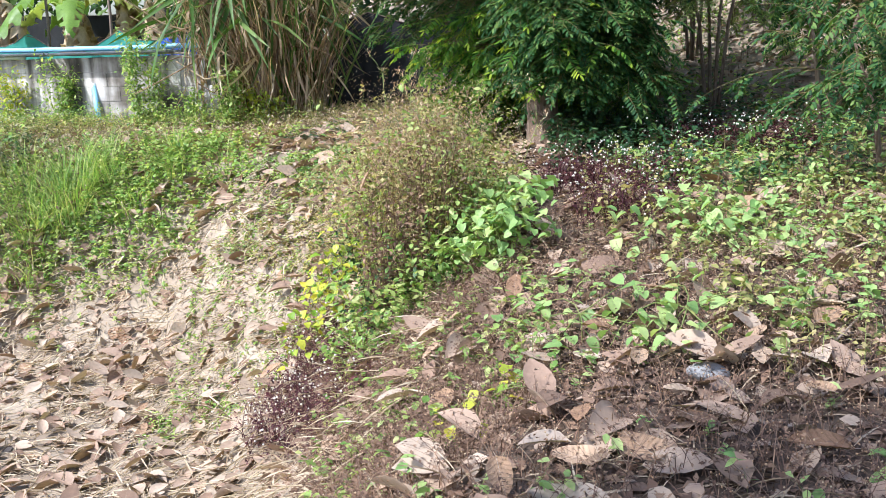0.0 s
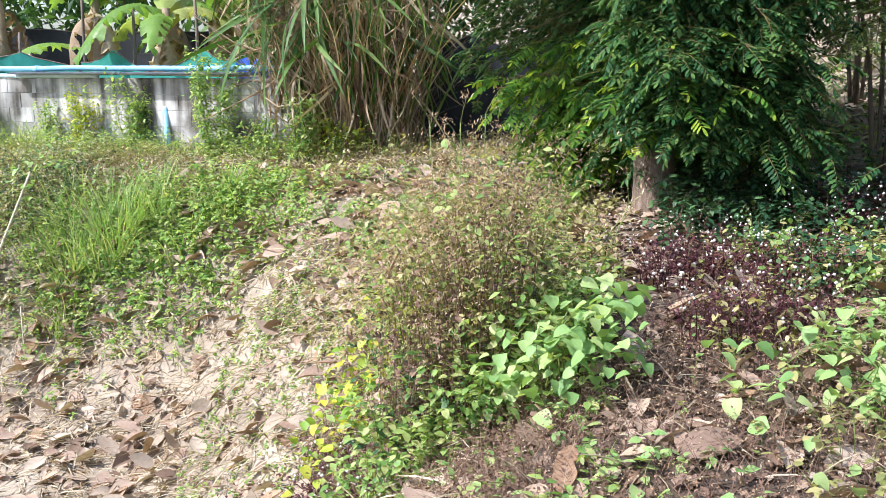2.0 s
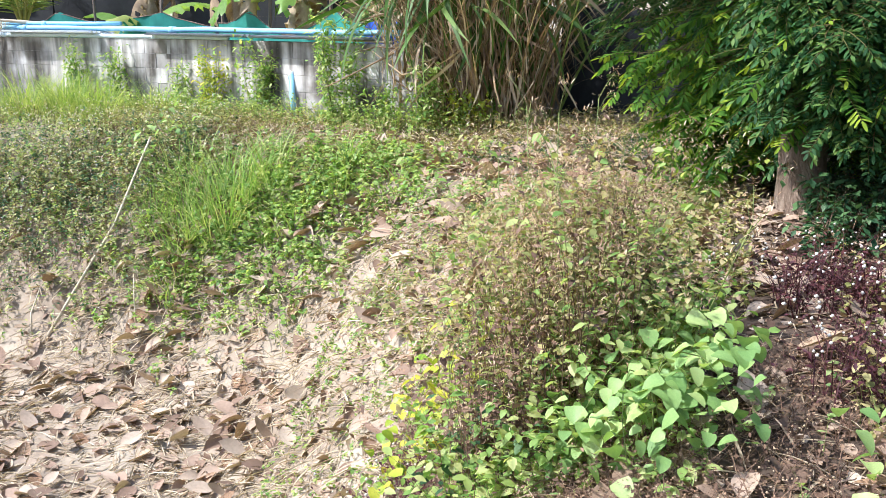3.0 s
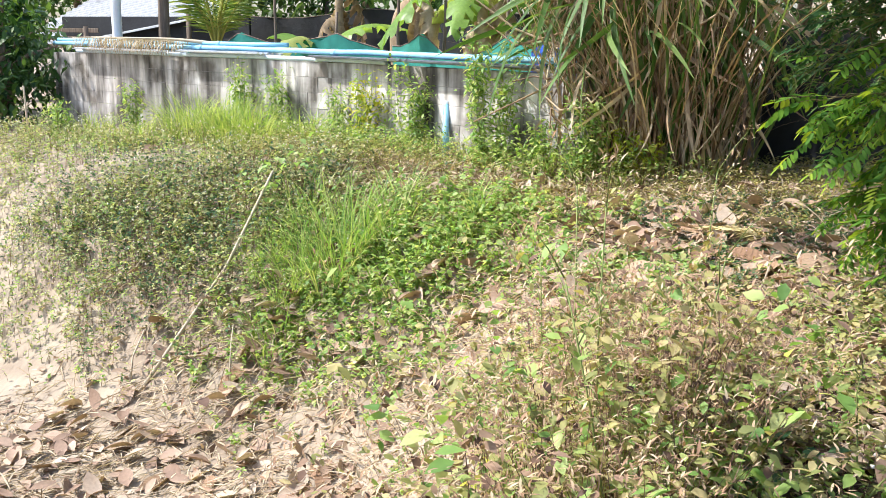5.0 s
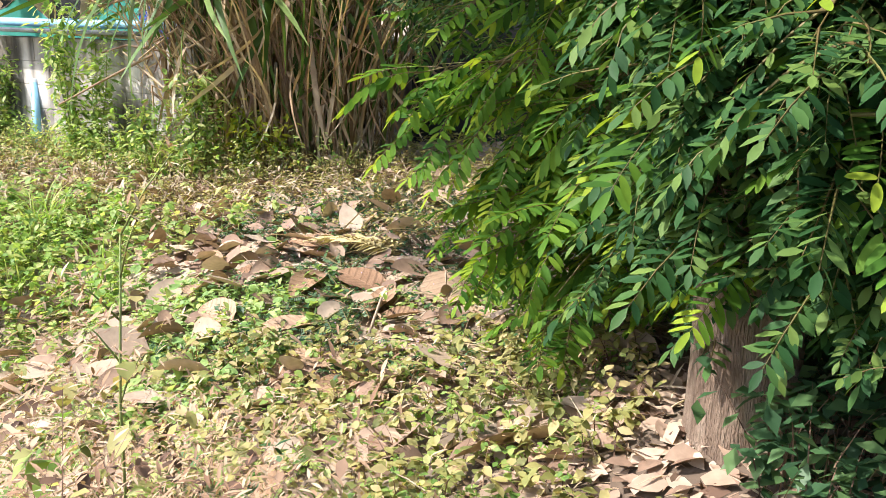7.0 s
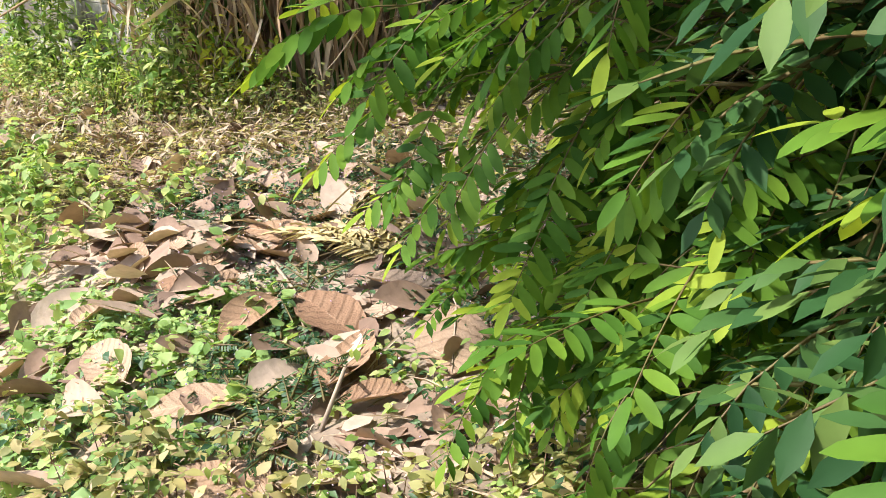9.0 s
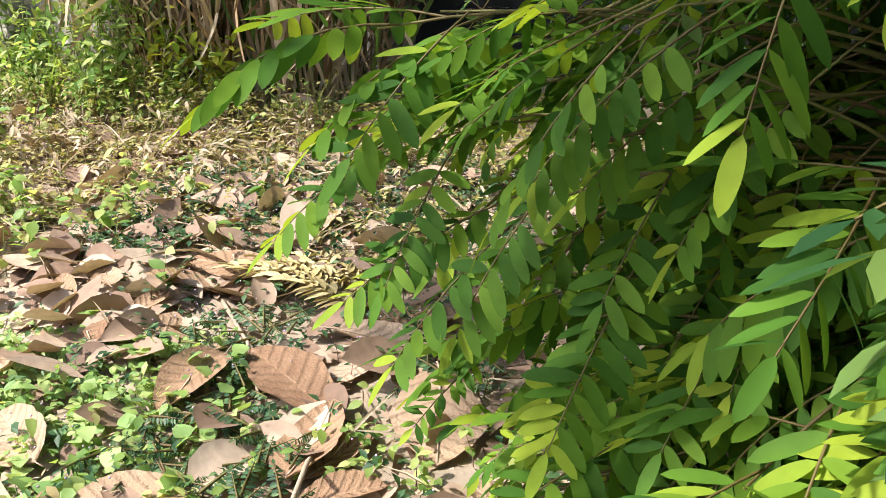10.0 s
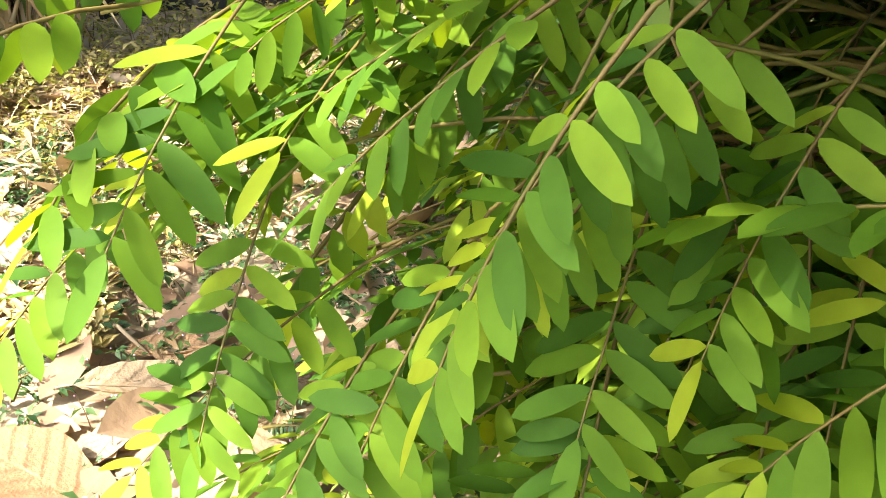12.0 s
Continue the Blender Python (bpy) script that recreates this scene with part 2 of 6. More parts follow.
OLIVE = leaf_mat("olive_weed_leaf", [(0.13, 0.15, 0.045), (0.27, 0.28, 0.085), (0.41, 0.37, 0.14), (0.54, 0.44, 0.23)], 0.35, 0.6, "island", 3.0, 0.05)
GREY_WEED = leaf_mat("grey_weed_leaf", [(0.15, 0.19, 0.07), (0.27, 0.32, 0.12), (0.41, 0.42, 0.18), (0.52, 0.46, 0.28)], 0.35, 0.6, "island", 3.0, 0.05)
# dark green weed; its depth also serves as shade under trees and in the mound
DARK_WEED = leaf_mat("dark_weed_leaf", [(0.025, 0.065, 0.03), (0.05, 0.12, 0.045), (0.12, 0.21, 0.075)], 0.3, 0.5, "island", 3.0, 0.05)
VINE = leaf_mat("vine_leaf", [(0.19, 0.33, 0.10), (0.31, 0.46, 0.15), (0.47, 0.57, 0.22)], 0.4, 0.5, "island", 3.0, 0.05)
YELLOW_VINE = leaf_mat("yellow_vine_leaf", [(0.16, 0.32, 0.03), (0.42, 0.48, 0.05), (0.62, 0.55, 0.07)], 0.4, 0.5, "island", 3.0, 0.05)
FLOWER_HEAD = leaf_mat("dried_flower_head", [(0.26, 0.15, 0.09), (0.44, 0.29, 0.18), (0.62, 0.50, 0.34)], 0.25, 0.8, "island", 3.0, 0.1)
WHITE_FLOWER = leaf_mat("white_flower", [(0.62, 0.56, 0.5), (0.82, 0.78, 0.72)], 0.15, 0.8, "island", 3.0, 0.1)
PINK_FLOWER = leaf_mat("pink_flower", [(0.55, 0.36, 0.55), (0.7, 0.55, 0.7)], 0.2, 0.8, "island", 3.0, 0.1)
CANE_DRY = leaf_mat("dry_cane_blade", [(0.14, 0.085, 0.055), (0.36, 0.245, 0.15), (0.54, 0.41, 0.275), (0.68, 0.58, 0.42)], 0.25, 0.7, "island", 2.0, 0.1)
CANE_GREEN = leaf_mat("cane_blade", [(0.05, 0.11, 0.02), (0.11, 0.20, 0.04), (0.20, 0.28, 0.08)], 0.35, 0.5, "island", 2.0, 0.05)
BANANA = leaf_mat("banana_leaf", [(0.14, 0.26, 0.04), (0.24, 0.38, 0.08), (0.42, 0.44, 0.14)], 0.45, 0.4, "object", 3.0, 0.1)
BANANA_DRY = leaf_mat("dry_banana_leaf", [(0.30, 0.21, 0.13), (0.52, 0.41, 0.28)], 0.25, 0.8, "object", 3.0, 0.2)
PALM = leaf_mat("palm_leaflet", [(0.10, 0.20, 0.03), (0.22, 0.32, 0.07), (0.36, 0.38, 0.10)], 0.35, 0.45, "island", 3.0, 0.05)
PALM_STALK = solid_mat("palm_stalk", [(0.30, 0.30, 0.06), (0.46, 0.40, 0.10)], 4, 0.5)
BACK_LEAF = leaf_mat("far_leaf", [(0.025, 0.07, 0.02), (0.06, 0.13, 0.03), (0.13, 0.22, 0.05)], 0.35, 0.5, "island", 2.0, 0.05)

# ---- building helpers ----
RNG = np.random.default_rng(7)


def soft(v, s):
    return s * np.logaddexp(0, np.asarray(v, float) / s)


EDGE = [(-3.7, -12.0), (-0.73, 0.0), (-0.01, 4.0), (0.12, 6.5), (-0.64, 8.5), (-2.4, 10.81), (-4.2, 11.41), (-12.0, 12.4), (-60.0, 20.0)]


def height(x, y):
    """The ground: a gently rising shelf, a bank falling to the lower path, a rise under the trees."""
    x, y = np.asarray(x, float), np.asarray(y, float)
    best, side = np.full(x.shape, 1e9), np.zeros(x.shape)
    for (ax, ay), (bx, by) in zip(EDGE[:-1], EDGE[1:]):
        dx, dy = bx - ax, by - ay
        u = np.clip(((x - ax) * dx + (y - ay) * dy) / (dx * dx + dy * dy), 0, 1)
        px, py = x - ax - u * dx, y - ay - u * dy
        d = np.hypot(px, py)
        near = d < best - 1e-9
        side = np.where(near, np.sign(dx * py - dy * px), side)
        best = np.where(near, d, best)
    r = soft(best * side, 0.25) * 1.39
    r = 1.91 * (1 - np.exp(-(r / 1.91) - 0.8 * (r / 1.91) ** 3))
    z = -0.097 + 0.036 * np.clip(x, -20, 20) + 0.046 * np.clip(y, -15, 25) - r
    z = z + np.minimum(0.55 * soft(0.8 * x + 0.3 * (y - 10) - 2.2, 0.6), 4.0)
    b = 0.03 * np.sin(2.3 * x + 1.1 * y) * np.sin(1.7 * y - 0.9 * x + 1) + 0.015 * np.sin(6.1 * x - 2.2 * y) * np.sin(5.3 * y + 1.7 * x)
    z = z + 0.2 * np.exp(-((x - 0.95) ** 2 + (y - 8.7) ** 2) / 0.3)
    return z + b


def hz(x, y):
    return float(height(np.array([x]), np.array([y]))[0])


def mesh_of(name, V, F, mats, idx=None, smooth=True):
    V, F = np.asarray(V, np.float32), np.asarray(F, np.int32)
    me = bpy.data.meshes.new(name)
    me.vertices.add(len(V))
    me.vertices.foreach_set("co", V.ravel())
    k = F.shape[1]
    me.loops.add(F.size)
    me.loops.foreach_set("vertex_index", F.ravel())
    me.polygons.add(len(F))
    me.polygons.foreach_set("loop_start", np.arange(0, F.size, k, dtype=np.int32))
    for m in mats:
        me.materials.append(m)
    if idx is not None:
        me.polygons.foreach_set("material_index", np.asarray(idx, np.int32))
    me.polygons.foreach_set("use_smooth", np.full(len(F), smooth))
    me.update(calc_edges=True)
    return me


class Batch:
    """Collects triangles of many copies of small shapes into one mesh."""

    def __init__(self):
        self.V, self.F, self.I, self.n = [], [], [], 0

    def add(self, tpl, M, mat=0):
        v, f = tpl
        M = np.asarray(M, float)
        if M.ndim == 2:
            M = M[None]
        W = np.einsum("nij,vj->nvi", M[:, :3, :3], v) + M[:, None, :3, 3]
        k, nv = len(M), len(v)
        self.V.append(W.reshape(-1, 3))
        self.F.append((f[None] + (self.n + nv * np.arange(k))[:, None, None]).reshape(-1, 3))
        self.I.append(np.full(k * len(f), mat))
        self.n += k * nv
        return self

    def mesh(self, name, mats, smooth=True):
        return mesh_of(name, np.concatenate(self.V), np.concatenate(self.F), mats, np.concatenate(self.I), smooth)


EYE4 = np.eye(4)


def poses(P, yaw, pitch=0, roll=0, s=1.0):
    """Poses at P (n x 3): the shape's +Y turned to yaw, raised by pitch, rolled about itself (radians)."""
    P = np.asarray(P, float).reshape(-1, 3)
    n = len(P)
    a, b, c = (np.broadcast_to(np.asarray(k, float), n) for k in (yaw, pitch, roll))
    s = np.asarray(s, float)
    s = np.broadcast_to(s[:, None] if s.ndim == 1 else s, (n, 3)) if s.ndim < 2 else s
    Z, X, Y = np.zeros((3, n, 3, 3))
    Z[:, 0, 0], Z[:, 0, 1], Z[:, 1, 0], Z[:, 1, 1], Z[:, 2, 2] = np.cos(a), -np.sin(a), np.sin(a), np.cos(a), 1
    X[:, 1, 1], X[:, 1, 2], X[:, 2, 1], X[:, 2, 2], X[:, 0, 0] = np.cos(b), -np.sin(b), np.sin(b), np.cos(b), 1
    Y[:, 0, 0], Y[:, 0, 2], Y[:, 2, 0], Y[:, 2, 2], Y[:, 1, 1] = np.cos(c), np.sin(c), -np.sin(c), np.cos(c), 1
    M = np.zeros((n, 4, 4))
    M[:, :3, :3] = (Z @ X @ Y) * s[:, None, :]
    M[:, :3, 3], M[:, 3, 3] = P, 1
    return M


def leaf_tpl(w=0.3, n=5, fold=0.12, droop=0.15, blunt=0.7, fat=0.45):
    """A leaf of length 1 along +Y: width profile, a fold at the midrib, a droop."""
    V, F = [], []
    for i in range(n + 1):
        u = i / n
        k = w * 0.5 * (np.sin(np.pi * u ** (np.log(0.5) / np.log(fat))) ** blunt if 0 < u < 1 else 0.02)
        z = -droop * u * u
        V += [(-k, u, z + fold * k), (0, u, z), (k, u, z + fold * k)]
    for i in range(n):
        a = 3 * i
        for q in ((a, a + 1, a + 4, a + 3), (a + 1, a + 2, a + 5, a + 4)):
            F += [(q[0], q[1], q[2]), (q[0], q[2], q[3])]
    return np.array(V, float), np.array(F)


def small_leaf(w=0.5, fold=0.2):
    return np.array([(0, 0, 0), (-w / 2, 0.45, fold * w), (w / 2, 0.45, fold * w), (0, 1, -0.08), (0, 0.45, 0)], float), np.array([(0, 4, 1), (0, 2, 4), (1, 4, 3), (4, 2, 3)])


def blade_tpl(n=5, w=0.02, bend=0.5, up=1.0):
    """A grass blade of height about 1 that rises and arches over towards +Y."""
    V, F = [], []
    for i in range(n + 1):
        u = i / n
        k = w * 0.5 * (1 - u ** 2.2) + 0.0006
        V += [(-k, bend * u ** 2, up * (u - 0.35 * bend * u ** 3)), (k, bend * u ** 2, up * (u - 0.35 * bend * u ** 3))]
    for i in range(n):
        a = 2 * i
        F += [(a, a + 1, a + 3), (a, a + 3, a + 2)]
    return np.array(V, float), np.array(F)


def tube_tpl(pts, r0, r1=None, k=6, cap=True):
    """A tapered tube along pts."""
    pts = [Vector(p) for p in pts]
    r1 = r0 if r1 is None else r1
    V, F, n = [], [], len(pts)
    ref = Vector((0.31, 0.22, 0.93))
    for i, p in enumerate(pts):
        d = (pts[min(i + 1, n - 1)] - pts[max(i - 1, 0)]).normalized()
        a = d.cross(ref)
        a = (a if a.length > 0.05 else d.cross(Vector((1, 0, 0)))).normalized()
        b = d.cross(a)
        r = r0 + (r1 - r0) * i / (n - 1)
        for j in range(k):
            t = 2 * math.pi * j / k
            V.append(p + r * (math.cos(t) * a + math.sin(t) * b))
    for i in range(n - 1):
        for j in range(k):
            q = (i * k + j, i * k + (j + 1) % k, (i + 1) * k + (j + 1) % k, (i + 1) * k + j)
            F += [(q[0], q[1], q[2]), (q[0], q[2], q[3])]
    if cap:
        for base, s in ((0, -1), ((n - 1) * k, 1)):
            V.append(pts[0] if s < 0 else pts[-1])
            for j in range(k):
                F.append((base + j, len(V) - 1, base + (j + 1) % k) if s < 0 else (base + j, base + (j + 1) % k, len(V) - 1))
    return np.array([tuple(v) for v in V]), np.array(F)


def curve_pts(a, b, sag=0.0, n=8, wob=0.0, seed=0):
    r = random.Random(seed)
    a, b = Vector(a), Vector(b)
    out = []
    for i in range(n + 1):
        u = i / n
        p = a.lerp(b, u) + Vector((0, 0, -sag * 4 * u * (1 - u)))
        if 0 < i < n and wob:
            p += Vector((r.uniform(-wob, wob), r.uniform(-wob, wob), r.uniform(-wob, wob)))
        out.append(p)
    return out


def box_tpl(sx, sy, sz, bev=0.0):
    bm = bmesh.new()
    bmesh.ops.create_cube(bm, size=1)
    for v in bm.verts:
        v.co = Vector((v.co.x * sx, v.co.y * sy, v.co.z * sz))
    if bev:
        bmesh.ops.bevel(bm, geom=bm.edges[:], offset=bev, segments=1, affect="EDGES")
    bmesh.ops.triangulate(bm, faces=bm.faces[:])
    bm.verts.index_update()
    out = np.array([tuple(v.co) for v in bm.verts]), np.array([[v.index for v in f.verts] for f in bm.faces])
    bm.free()
    return out


def thing(name, label, category, group="", at=(0, 0, 0), kind=""):
    ob = new(name)
    ob.location = at
    ob.empty_display_size = 0.1
    return tagged(ob, label, category, group, kind)


def part(name, me, parent, label="", m=None):
    """Links a mesh as one part under a thing or a part; m is its pose in the parent's frame."""
    ob = new(name, me)
    ob.parent = parent
    if m is not None:
        ob.matrix_basis = m
    if label:
        ob["label"] = label
    return ob


def tube_part(name, pts, r0, r1, mat, parent, label="", k=7, shift=None):
    v, f = tube_tpl(pts, r0, r1, k)
    if shift is not None:
        v = v - np.asarray(shift, float)
    return part(name, mesh_of(name, v, f, [mat]), parent, label)


def whole(name, me, label, category, group="", kind="", at=(0, 0, 0)):
    ob = new(name, me)
    ob.location = at
    return tagged(ob, label, category, group, kind)


# ---- ground ----


def axis(lo, hi, step, far):
    core = np.arange(lo, hi + step / 2, step)
    out, d, p = [], step, hi
    while p < far:
        d *= 1.18
        p += d
        out.append(p)
    neg, d, p = [], step, lo
    while p > -far:
        d *= 1.18
        p -= d
        neg.append(p)
    return np.array(neg[::-1] + list(core) + out)


gx, gy = axis(-7.0, 4.0, 0.07, 400), axis(1.0, 14.5, 0.07, 400)
GX, GY = np.meshgrid(gx, gy)
GZ = height(GX, GY) + np.where((abs(GX) < 15) & (abs(GY) < 30), RNG.normal(0, 0.008, GX.shape), 0)
nx, ny = len(gx), len(gy)
q = (np.arange(ny - 1)[:, None] * nx + np.arange(nx - 1)[None]).ravel()
ground = whole("ground", mesh_of("ground", np.stack([GX, GY, GZ], -1).reshape(-1, 3), np.stack([q, q + 1, q + nx + 1, q + nx], 1), [SOIL]), "dry tan earth with a bank falling to a lower path", "ground", kind="structure")

# ---- block wall ----
WALL = [(-2.9, 12.92), (-7.1, 14.5), (-13.9, 15.6)]
WALL_TOP = 1.34
wall = thing("wall_block", "weathered grey concrete block wall with dark rain streaks", "wall", kind="structure")
core = Batch()
block_spots = []
for (ax, ay), (bx, by) in zip(WALL[:-1], WALL[1:]):
    d = Vector((bx - ax, by - ay, 0))
    L, yaw = d.length, math.atan2(d.y, d.x)
    mid = Vector(((ax + bx) / 2, (ay + by) / 2, WALL_TOP / 2 - 0.01))
    core.add(box_tpl(L + 0.03, 0.12, WALL_TOP + 0.3), np.array(Matrix.Translation(mid - Vector((0, 0, 0.15))) @ Matrix.Rotation(yaw, 4, "Z")))
    d.normalize()
    for c in range(7):
        z = WALL_TOP - 0.1 - 0.2 * c
        s = 0.2 if c % 2 else 0.0
        while s < L:
            a, b = max(s, 0), min(s + 0.4, L)
            if b - a > 0.1:
                p = Vector((ax, ay, z)) + d * ((a + b) / 2)
                block_spots.append((p, yaw, (b - a) / 0.4))
            s += 0.4
part("core", core.mesh("wall_core", [MORTAR], False), wall)

# gateway end of the wall and the darker wall that stands behind the cane
back_wall = thing("wall_back", "dark damp concrete wall in the shade behind the cane", "wall", kind="structure")
part("panel", mesh_of("back_panel", *[(lambda t: (t[0] + np.array([-1.9, 14.45, 0.65]), t[1]))(box_tpl(2.2, 0.15, 1.4, 0.01))][0], [CONCRETE], smooth=False), back_wall)

# ---- pipes, sheets and posts on and behind the wall ----


def wall_pt(s, off=0.0, z=WALL_TOP):
    """A point on the wall's top, s metres from its near end, off metres towards the back."""
    for (ax, ay), (bx, by) in zip(WALL[:-1], WALL[1:]):
        d = Vector((bx - ax, by - ay, 0))
        if s <= d.length or (bx, by) == WALL[-1]:
            u = d.normalized()
            return Vector((ax, ay, z)) + u * s + Vector((u.y, -u.x, 0)) * off * 1.0
        s -= d.length


def wall_pipe(name, s0, s1, off, z0, z1, r, mat, label, seed, wob=0.012):
    n = max(3, int(abs(s1 - s0) / 0.7))
    pts = []
    rr = random.Random(seed)
    for i in range(n + 1):
        u = i / n
        p = wall_pt(s0 + (s1 - s0) * u, off, z0 + (z1 - z0) * u)
        pts.append(p + Vector((rr.uniform(-wob, wob), rr.uniform(-wob, wob), rr.uniform(-wob, wob) * 0.6)))
    th = thing(name, label, "pipe", "pipes along the wall", tuple(pts[0]))
    tube_part("tube", pts, r, r, mat, th, "", 8, pts[0])
    u = (pts[-1] - pts[-2]).normalized()
    for k in range(2, n, 4):
        tube_part("coupling", [pts[k] - u * 0.05, pts[k] + u * 0.05], r * 1.22, r * 1.22, mat, th, "", 8, pts[0])


wall_pipe("water_pipe", 0.2, 11.5, 0.02, WALL_TOP + 0.115, WALL_TOP + 0.15, 0.036, PVC_BLUE, "long pale blue plastic water pipe along the wall top", 1)
wall_pipe("water_pipe", 3.2, 10.6, -0.06, WALL_TOP + 0.03, WALL_TOP + 0.035, 0.03, PVC_PALE, "faded white plastic pipe lying on the wall top", 2, 0.005)
wall_pipe("water_pipe", 5.4, 11.4, 0.06, WALL_TOP + 0.2, WALL_TOP + 0.2, 0.03, PVC_BLUE, "pale blue plastic pipe laid along the sheets", 3)
wall_pipe("thin_pipe", 0.4, 3.0, -0.05, WALL_TOP + 0.02, WALL_TOP + 0.06, 0.014, PALE_STICK, "thin pale cane lying on the wall top", 4)


def corrugated(L, W, amp=0.018, waves=9, n=48):
    u = np.linspace(0, 1, n)
    V, F = [], []
    for k, th in ((0, 0.0), (1, 0.004)):
        for j in (0, 1):
            for i in range(n):
                V.append((L * (j - 0.5), W * (u[i] - 0.5), amp * np.sin(2 * np.pi * waves * u[i]) + th))
    for o in (0, 2 * n):
        for i in range(n - 1):
            F += [(o + i, o + i + 1, o + n + i + 1), (o + i, o + n + i + 1, o + n + i)]
    for i in range(n - 1):
        for o in (0, n):
            F += [(o + i, o + i + 1, 2 * n + o + i + 1), (o + i, 2 * n + o + i + 1, 2 * n + o + i)]
    return np.array(V), np.array(F)


for s, L, z, mat, lab in ((1.6, 1.9, 0.05, ZINC, "grey corrugated sheet lying on the wall"), (3.7, 2.0, 0.06, ZINC, "grey corrugated sheet lying on the wall"), (6.6, 1.8, 0.09, WHITE_PAINT, "white corrugated sheet lying on the wall"), (9.2, 2.4, 0.07, WHITE_PAINT, "white corrugated sheet lying on the wall")):
    v, f = corrugated(L, 0.5, 0.016, 6)
    a, b = wall_pt(s), wall_pt(s + 0.1)
    ob = whole("corrugated_sheet", mesh_of("corrugated_sheet", v, f, [mat]), lab, "roof sheet", "sheets on the wall")
    ob.matrix_basis = Matrix.Translation(wall_pt(s, -0.02, WALL_TOP + z * 0.6 + 0.02)) @ Matrix.Rotation(math.atan2(b.y - a.y, b.x - a.x), 4, "Z") @ Matrix.Rotation(radians(3), 4, "X")

pipe_b, pipe_t = Vector((-4.74, 13.42, hz(-4.74, 13.42) - 0.03)), Vector((-4.83, 13.58, 0.98))
th = thing("standpipe", "pale blue plastic pipe leaning against the wall", "pipe", at=tuple(pipe_b))
tube_part("tube", [pipe_b, pipe_b.lerp(pipe_t, 0.5), pipe_t], 0.036, 0.036, PVC_BLUE, th, "", 10, pipe_b)
tube_part("socket", [pipe_t - Vector((0, 0, 0.09)), pipe_t + Vector((0, 0.002, 0.01))], 0.043, 0.043, PVC_PALE, th, "faded pipe socket", 10, pipe_b)


def post(x, y, top, r0, r1, mat, name, label, cat="post", lean=(0, 0), k=9, sink=0.1):
    b = Vector((x, y, hz(x, y) - sink))
    t = Vector((x + lean[0], y + lean[1], top))
    v, f = tube_tpl([b.lerp(t, u) + Vector((math.sin(u * 9 + x) * r0 * 0.3, 0, 0)) for u in (0, 0.2, 0.4, 0.6, 0.8, 1)], r0, r1, k)
    return whole(name, mesh_of(name, v - np.array(b), f, [mat]), label, cat, at=tuple(b))


post(-12.37, 15.62, 3.4, 0.085, 0.08, WHITE_PAINT, "white_post", "round white painted post behind the wall")
post(-11.85, 16.2, 3.6, 0.10, 0.085, DARK_WOOD, "dark_post", "slim dark wooden post behind the wall", "post", (-0.1, 0))
for x, y, h in ((-8.2, 16.0, 2.0), (-7.25, 16.2, 2.6), (-6.3, 15.9, 2.3), (-9.7, 16.4, 2.5), (-5.2, 15.6, 2.4)):
    post(x, y, h, 0.03, 0.022, DARK_WOOD, "net_stake", "thin wooden stake holding up the net", "stake", (0.03, 0), 6)
post(-12.75, 14.1, 0.85, 0.018, 0.014, PALE_STICK, "thin_stake", "thin pale stake standing in the weeds", "stake", (-0.05, 0), 6)


def draped(name, a, b, zt, zb, sag, mat, label, cat, seed, n=40, m=7, amp=0.05):
    """A hanging sheet between a and b: its top edge sags between the stakes."""
    r = np.random.default_rng(seed)
    ph = r.uniform(0, 6, 4)
    V, F = [], []
    for side in (0, 0.006):
        for j in range(m + 1):
            for i in range(n + 1):
                u, w = i / n, j / m
                top = zt - sag * abs(math.sin(u * math.pi * 2.3 + ph[0])) ** 0.8 * (0.8 + 0.3 * math.sin(u * 5 + ph[1])) - 0.02 * math.sin(u * 23 + ph[1])
                z = top + (zb - top) * w
                o = amp * (math.sin(u * 31 + ph[2]) + 0.6 * math.sin(u * 67 + w * 3 + ph[3])) * (0.3 + w) + side
                V.append((a[0] + (b[0] - a[0]) * u, a[1] + (b[1] - a[1]) * u + o, z))
    k = (n + 1) * (m + 1)
    for s in (0, k):
        for j in range(m):
            for i in range(n):
                p = s + j * (n + 1) + i
                F += [(p, p + 1, p + n + 2), (p, p + n + 2, p + n + 1)]
    ob = whole(name, mesh_of(name, V, F, [mat]), label, cat)
    v, f = tube_tpl([V[i] for i in range(0, n + 1, 2)], 0.008, 0.008, 5)
    part("edge_rope", mesh_of("edge_rope", v, f, [DARK_WOOD]), ob, "dark cord along the top edge")
    return ob


draped("shade_net", (-11.9, 16.3), (-7.2, 15.9), 1.72, 0.4, 0.32, TEAL_NET, "teal green shade net sagging between stakes", "net", 3)
draped("shade_net", (-7.2, 16.0), (-3.4, 14.6), 1.74, 0.4, 0.32, TEAL_NET, "teal green shade net sagging between stakes", "net", 8)
draped("black_sheet", (-1.62, 14.15), (1.2, 13.9), 1.82, 0.3, 0.16, BLACK_NET, "black shade cloth hung as a fence", "shade cloth", 5, amp=0.03)
draped("black_sheet", (-13.6, 19.0), (-4.0, 18.8), 2.15, 0.4, 0.2, BLACK_NET, "black shade cloth hung as a fence", "shade cloth", 6)
draped("blue_tarp", (-4.0, 13.95), (-3.2, 13.7), 1.62, 0.5, 0.08, BLUE_TARP, "folded bright blue plastic tarp behind the wall", "tarp", 9, n=16)

